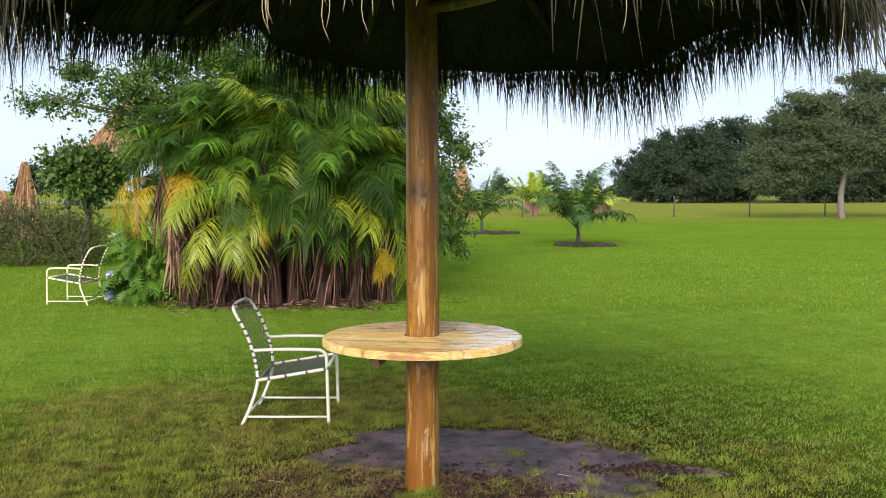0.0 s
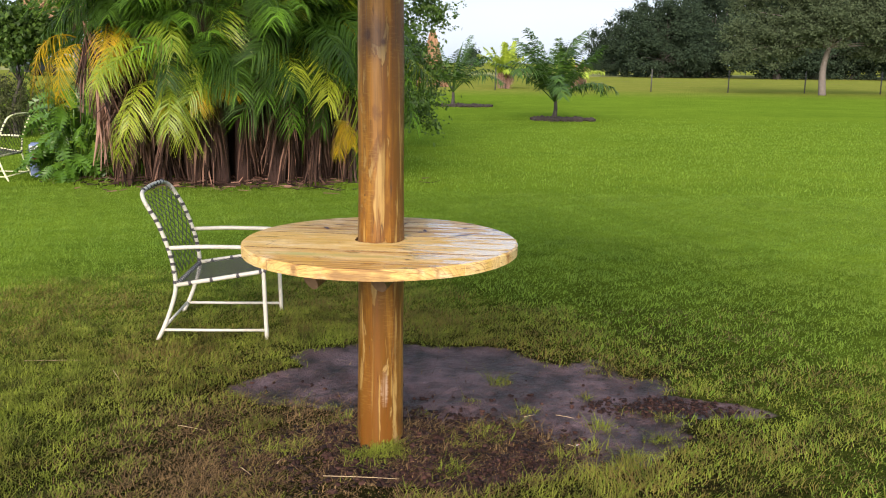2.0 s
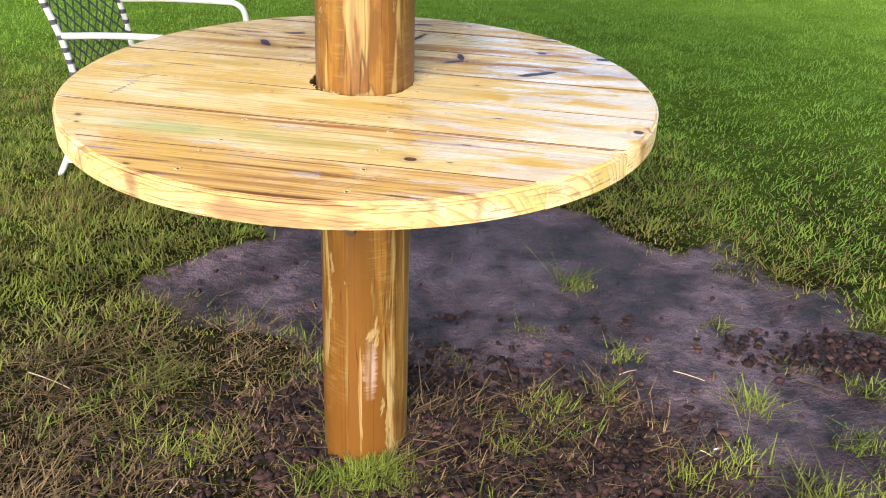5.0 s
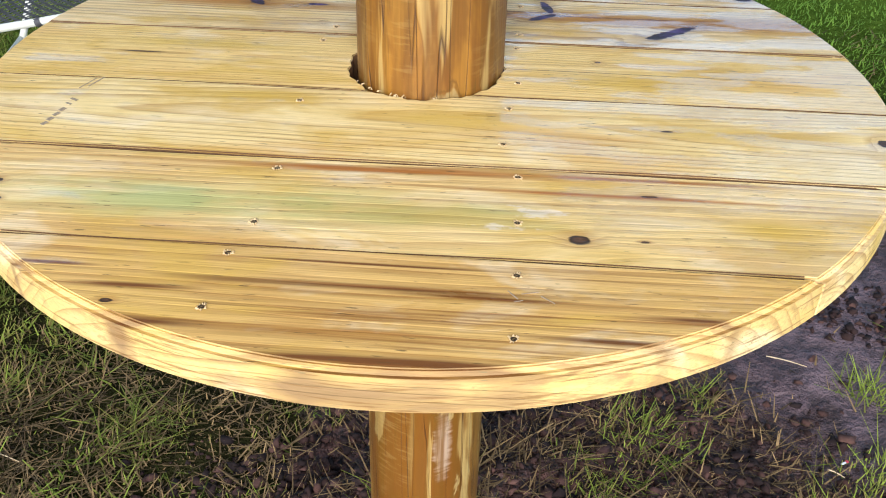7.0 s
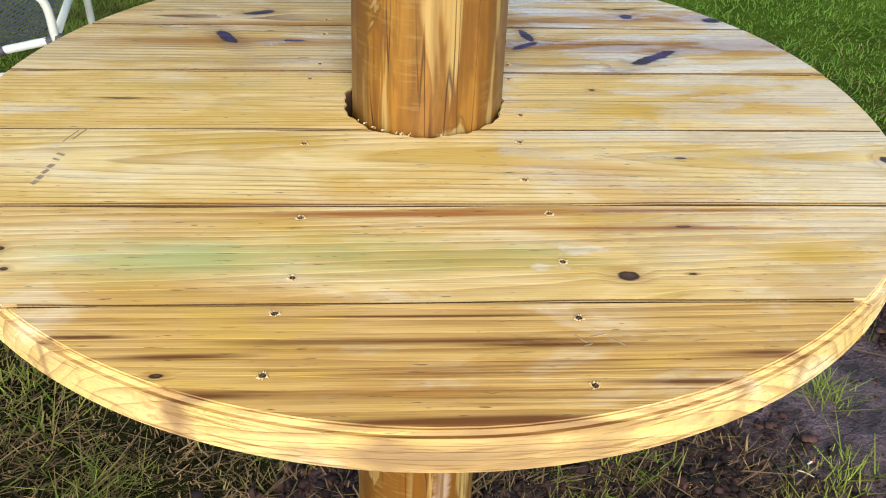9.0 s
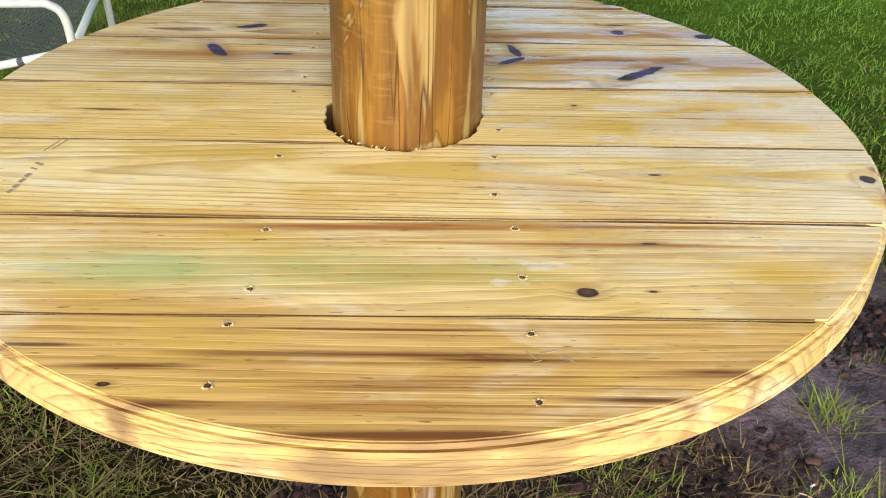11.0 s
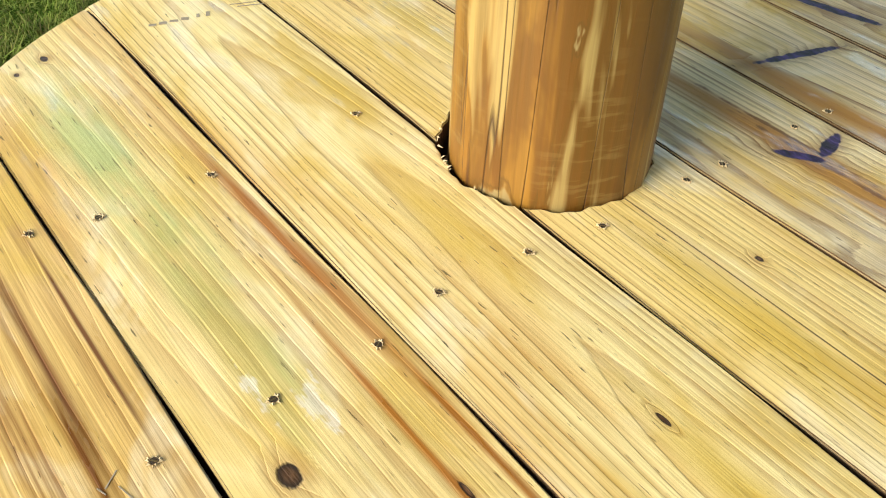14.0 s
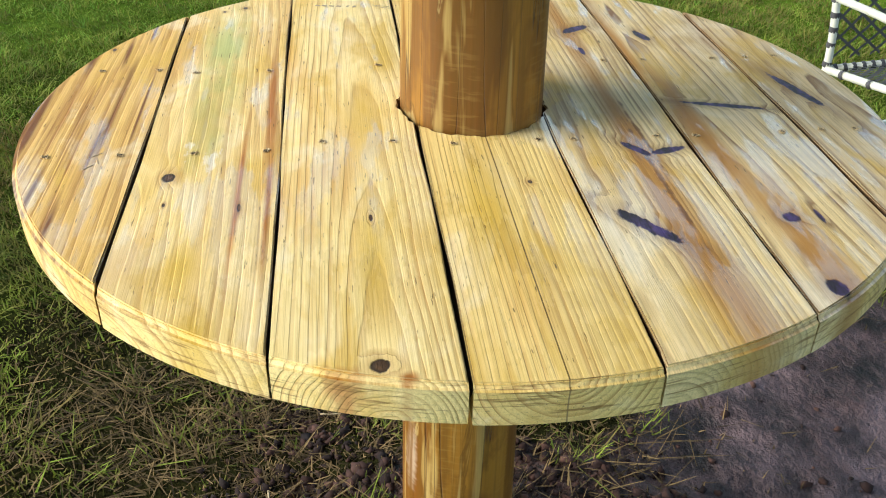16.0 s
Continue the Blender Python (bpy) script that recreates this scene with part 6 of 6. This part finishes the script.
# ---- grass, soil crumbs and straw ----
def grass(n, x0, x1, y0, y1, low, high, width, seed, keep, lay=0.5):
    """Narrow leaning blades on the ground where keep(x, y, random) holds; they lie in swirls a few hands wide."""
    q = np.random.RandomState(seed)
    x, y = q.uniform(x0, x1, n), q.uniform(y0, y1, n)
    ok = keep(x, y, q.uniform(size=n))
    x, y = x[ok], y[ok]
    n = len(x)
    z = ground_height(x, y)
    clump = 0.85 + 0.45 * bumps(x * 4.1, y * 4.1, 7) + 0.70 * bumps(x * 12.3, y * 12.3, 6)
    h = q.uniform(low, high, n) * np.clip(clump, 0.3, 1.9)
    a = 2.4 * bumps(x * 3.3, y * 3.3, 13) + q.normal(0, 1.5, n)
    lean = np.abs(q.normal(0.35 * lay, lay, n)) * h
    dx, dy = np.cos(a), np.sin(a)
    turn = a + q.uniform(0.6, 2.5, n)
    w = width * q.uniform(0.6, 1.3, n)
    px, py = np.cos(turn) * w / 2, np.sin(turn) * w / 2
    v = np.zeros((n, 4, 3))
    v[:, 0] = np.stack([x - px, y - py, z - 0.004], -1)
    v[:, 1] = np.stack([x + px, y + py, z - 0.004], -1)
    ex, ey, ez = x + dx * lean, y + dy * lean, z + h * np.clip(1.05 - lay * 0.22, 0.4, 1)
    v[:, 2] = np.stack([ex + px * 0.25, ey + py * 0.25, ez], -1)
    v[:, 3] = np.stack([ex - px * 0.25, ey - py * 0.25, ez], -1)
    return fast_mesh("grass", v.reshape(-1, 3), np.arange(n * 4).reshape(n, 4))


def on_turf(x, y, q):
    d = np.hypot(x - POST_X + 0.35, (y - POST_Y + 0.1) * 1.1)
    worn = np.clip(1.50 - d / 0.95, 0, 0.93) * np.clip(1.0 + 0.5 * bumps(x * 5, y * 5, 11), 0.75, 1.06)
    return q > np.maximum(soil_mask(x, y) * 1.9 - 0.35, worn)


def outer(x, y):
    """0 near the table, 1 on the open lawn, with a broad uneven change between."""
    return np.clip((np.hypot(x * 0.8, y - 5.3) - 1.35 + 0.9 * np.clip(x, -0.4, 1.3) + 0.6 * bumps(x * 1.3, y * 1.3, 14)) / 2.0, 0, 1)


def dry_place(x, y, q):
    d = np.hypot(x - POST_X + 0.40, (y - POST_Y + 0.15) * 1.15)
    m = soil_mask(x, y)
    mat = np.clip(1.4 - np.hypot(x - 0.42, y - 5.02) / 0.34, 0, 0.8) + np.clip(1.4 - np.hypot(x - POST_X, y - POST_Y + 0.12) / 0.30, 0, 0.5)
    return q < np.maximum(np.clip(1.45 - d / 0.80, 0.05, 1) * np.clip(1.15 - m, 0.06, 1) * (0.85 + 0.4 * bumps(x * 3, y * 3, 9)), mat * (0.6 + 0.6 * bumps(x * 9, y * 9, 12)))


def near_lawn(x, y, q):
    return on_turf(x, y, q) & ((q * 7.31) % 1.0 > outer(x, y))


def middle_lawn(x, y, q):
    fade = np.clip((x + 9.5) / 3.5, 0, 1) * np.clip((8.5 - x) / 3.0, 0, 1) * np.clip((y - 0.2) / 3.0, 0, 1)
    return on_turf(x, y, q) & ((q * 5.17) % 1.0 < outer(x, y)) & ((q * 11.9) % 1.0 < fade)


tagged(link_mesh("lawn_grass_near", grass(820000, -4.2, 4.2, 2.4, 9.2, 0.012, 0.044, 0.0050, 81, near_lawn, 1.15), M_GRASS), "short mown green grass blades on the lawn", "grass", kind="stuff")
tagged(link_mesh("lawn_grass_middle", grass(560000, -9.5, 8.5, 0.2, 13.0, 0.014, 0.034, 0.0060, 82, middle_lawn, 1.2), M_GRASS_FAR), "mown green grass blades on the lawn", "grass", kind="stuff")
tagged(link_mesh("lawn_grass_far", grass(130000, -13, 16, 13.0, 31.0, 0.018, 0.045, 0.014, 83, lambda x, y, q: (q > (y - 14) / 17) & ((q * 9.7) % 1.0 < np.clip((x + 13) / 4, 0, 1) * np.clip((16 - x) / 5, 0, 1)), 0.7), M_GRASS_FAR), "mown green grass on the far lawn", "grass", kind="stuff")
tagged(link_mesh("dry_grass", grass(270000, -2.4, 2.4, 3.8, 7.4, 0.014, 0.036, 0.0046, 84, dry_place, 1.8), M_DRY), "dry straw-coloured grass round the bare soil", "grass", kind="stuff")


def dry_tangle(x, y, q):
    """Long limp dead blades: thick beside the pole, thin along the edge of the mud."""
    m = soil_mask(x, y)
    heap = np.zeros_like(x)
    for cx, cy, rad in ((-0.48, 4.98, 0.42), (-0.40, 5.30, 0.32), (0.40, 5.06, 0.22), (0.52, 4.92, 0.18), (-0.85, 5.1, 0.4), (0.16, 5.18, 0.14)):
        heap = np.maximum(heap, np.clip(1.3 - np.hypot(x - cx, y - cy) / rad, 0, 1))
    edge = np.clip(1 - np.abs(m - 0.35) / 0.3, 0, 1) * 0.45
    return q < np.maximum(heap * 0.8, edge) * np.clip(0.55 + 0.8 * bumps(x * 8, y * 8, 21), 0.05, 1)


tagged(link_mesh("dry_tangle", grass(24000, -1.5, 1.9, 4.3, 6.6, 0.018, 0.050, 0.0030, 87, dry_tangle, 2.2), M_DRY), "limp dead grass blades matted round the pole", "grass", kind="stuff")
tufts = np.array([(-0.09, 4.86, 0.13), (0.30, 5.10, 0.10), (0.42, 5.22, 0.10), (0.86, 5.10, 0.08), (1.05, 5.02, 0.09), (0.62, 5.55, 0.06), (0.95, 5.35, 0.07), (0.25, 4.80, 0.08), (-0.45, 4.95, 0.12), (-0.62, 5.25, 0.1), (0.50, 5.95, 0.07), (0.92, 5.75, 0.05), (0.72, 5.02, 0.05), (1.18, 5.22, 0.07), (0.55, 5.32, 0.05), (1.28, 5.45, 0.06), (0.70, 4.88, 0.07), (0.98, 4.90, 0.09), (0.12, 5.45, 0.06), (-0.30, 5.30, 0.08), (0.35, 5.62, 0.05)])
def in_tufts(x, y, q):
    d = np.min(np.hypot(x[:, None] - tufts[None, :, 0], y[:, None] - tufts[None, :, 1]) / tufts[None, :, 2], axis=1)
    return q < np.clip(1.15 - d, 0, 1)
tagged(link_mesh("grass_tufts", grass(52000, -0.9, 1.4, 4.6, 6.2, 0.02, 0.06, 0.0036, 85, in_tufts, 1.2), M_GRASS), "green grass tufts growing in the bare soil", "grass", kind="stuff")

def at_pole_foot(x, y, q):
    return q < np.clip(1.25 - np.hypot((x + 0.035) / 0.16, (y - 4.875) / 0.045), 0, 1)


tagged(link_mesh("pole_foot_grass", grass(5200, -0.24, 0.17, 4.80, 4.95, 0.014, 0.036, 0.0030, 86, at_pole_foot, 1.0), M_GRASS), "green grass tuft at the foot of the pole", "grass", kind="stuff")

# soil crumbs
q = np.random.RandomState(91)
ico = bmesh.new()
bmesh.ops.create_icosphere(ico, subdivisions=1, radius=1.0)
iv = np.array([v.co[:] for v in ico.verts])
iff = np.array([[v.index for v in f.verts] for f in ico.faces])
ico.free()
pieces = []
cx, cy = q.uniform(-0.8, 1.9, 42000), q.uniform(4.4, 6.0, 42000)
near = np.hypot((cx - POST_X - 0.20) * 0.72, cy - POST_Y + 0.03)
ridge = np.hypot((cx - 1.35) / 0.5, (cy - 5.62) / 0.14)
beside = np.hypot((cx + 0.42) / 0.42, (cy - 4.85) / 0.36)
ok = ((soil_mask(cx, cy) > 0.45) | (beside < 1.0)) & (q.uniform(size=42000) < np.clip(np.maximum(np.maximum(1.5 - near / 0.42, 1.15 - ridge), 0.9 - beside), 0.015, 0.95))
cz = ground_height(cx, cy)
for x, y, z in zip(cx[ok], cy[ok], cz[ok]):
    s = 0.0018 + 0.0105 * q.uniform() ** 3.0
    v = iv * q.uniform(0.25, 1.8, (len(iv), 1)) * np.array([s * q.uniform(0.8, 1.4), s * q.uniform(0.8, 1.3), s * 0.8])
    pieces.append((v + np.array([x, y, z + s * 0.3]), iff))
tagged(link_mesh("soil_crumbs", fast_mesh("soil_crumbs", *join_arrays(pieces)), M_CLOD), "crumbs of dark turned soil round the pole", "soil", kind="stuff")

# straws and twigs lying on the ground
for x, y, turn, ln in ((-0.57, 4.735, -50, 0.09), (-0.45, 4.815, 80, 0.045), (-0.10, 4.66, -3, 0.30), (0.79, 5.45, -25, 0.09), (0.80, 6.27, 85, 0.04), (-0.92, 5.19, -22, 0.15), (0.62, 5.44, 30, 0.06), (0.78, 5.12, -40, 0.035), (-1.95, 6.1, 5, 0.30), (-1.5, 5.85, -60, 0.22)):
    a = math.radians(turn)
    z = float(ground_height(np.array([x]), np.array([y]))[0])
    pts = [(x + (f - 0.5) * ln * math.cos(a), y + (f - 0.5) * ln * math.sin(a) + 0.004 * math.sin(f * 3), z + 0.014) for f in np.linspace(0, 1, 6)]
    tagged(tube("straw", pts, np.linspace(0.0018, 0.0010, 6), M_STRAW, None, 5), "pale dry straw lying on the ground", "straw", "straws")

# scrap of paper on the soil
scrap = empty("paper_scrap", pose(0.815, 5.16, float(ground_height(np.array([0.815]), np.array([5.16]))[0]) + 0.004, 0, 0, 25), "small crumpled white and red paper scrap on soil", "scrap")
part("white_side", box_bm(-0.008, 0.006, -0.002, 0.002, 0.0, 0.003, 0.001), M_WHITE, scrap)
part("red_side", box_bm(0.006, 0.012, -0.003, 0.003, 0.0, 0.005, 0.001), M_RED, scrap, "red printed end")
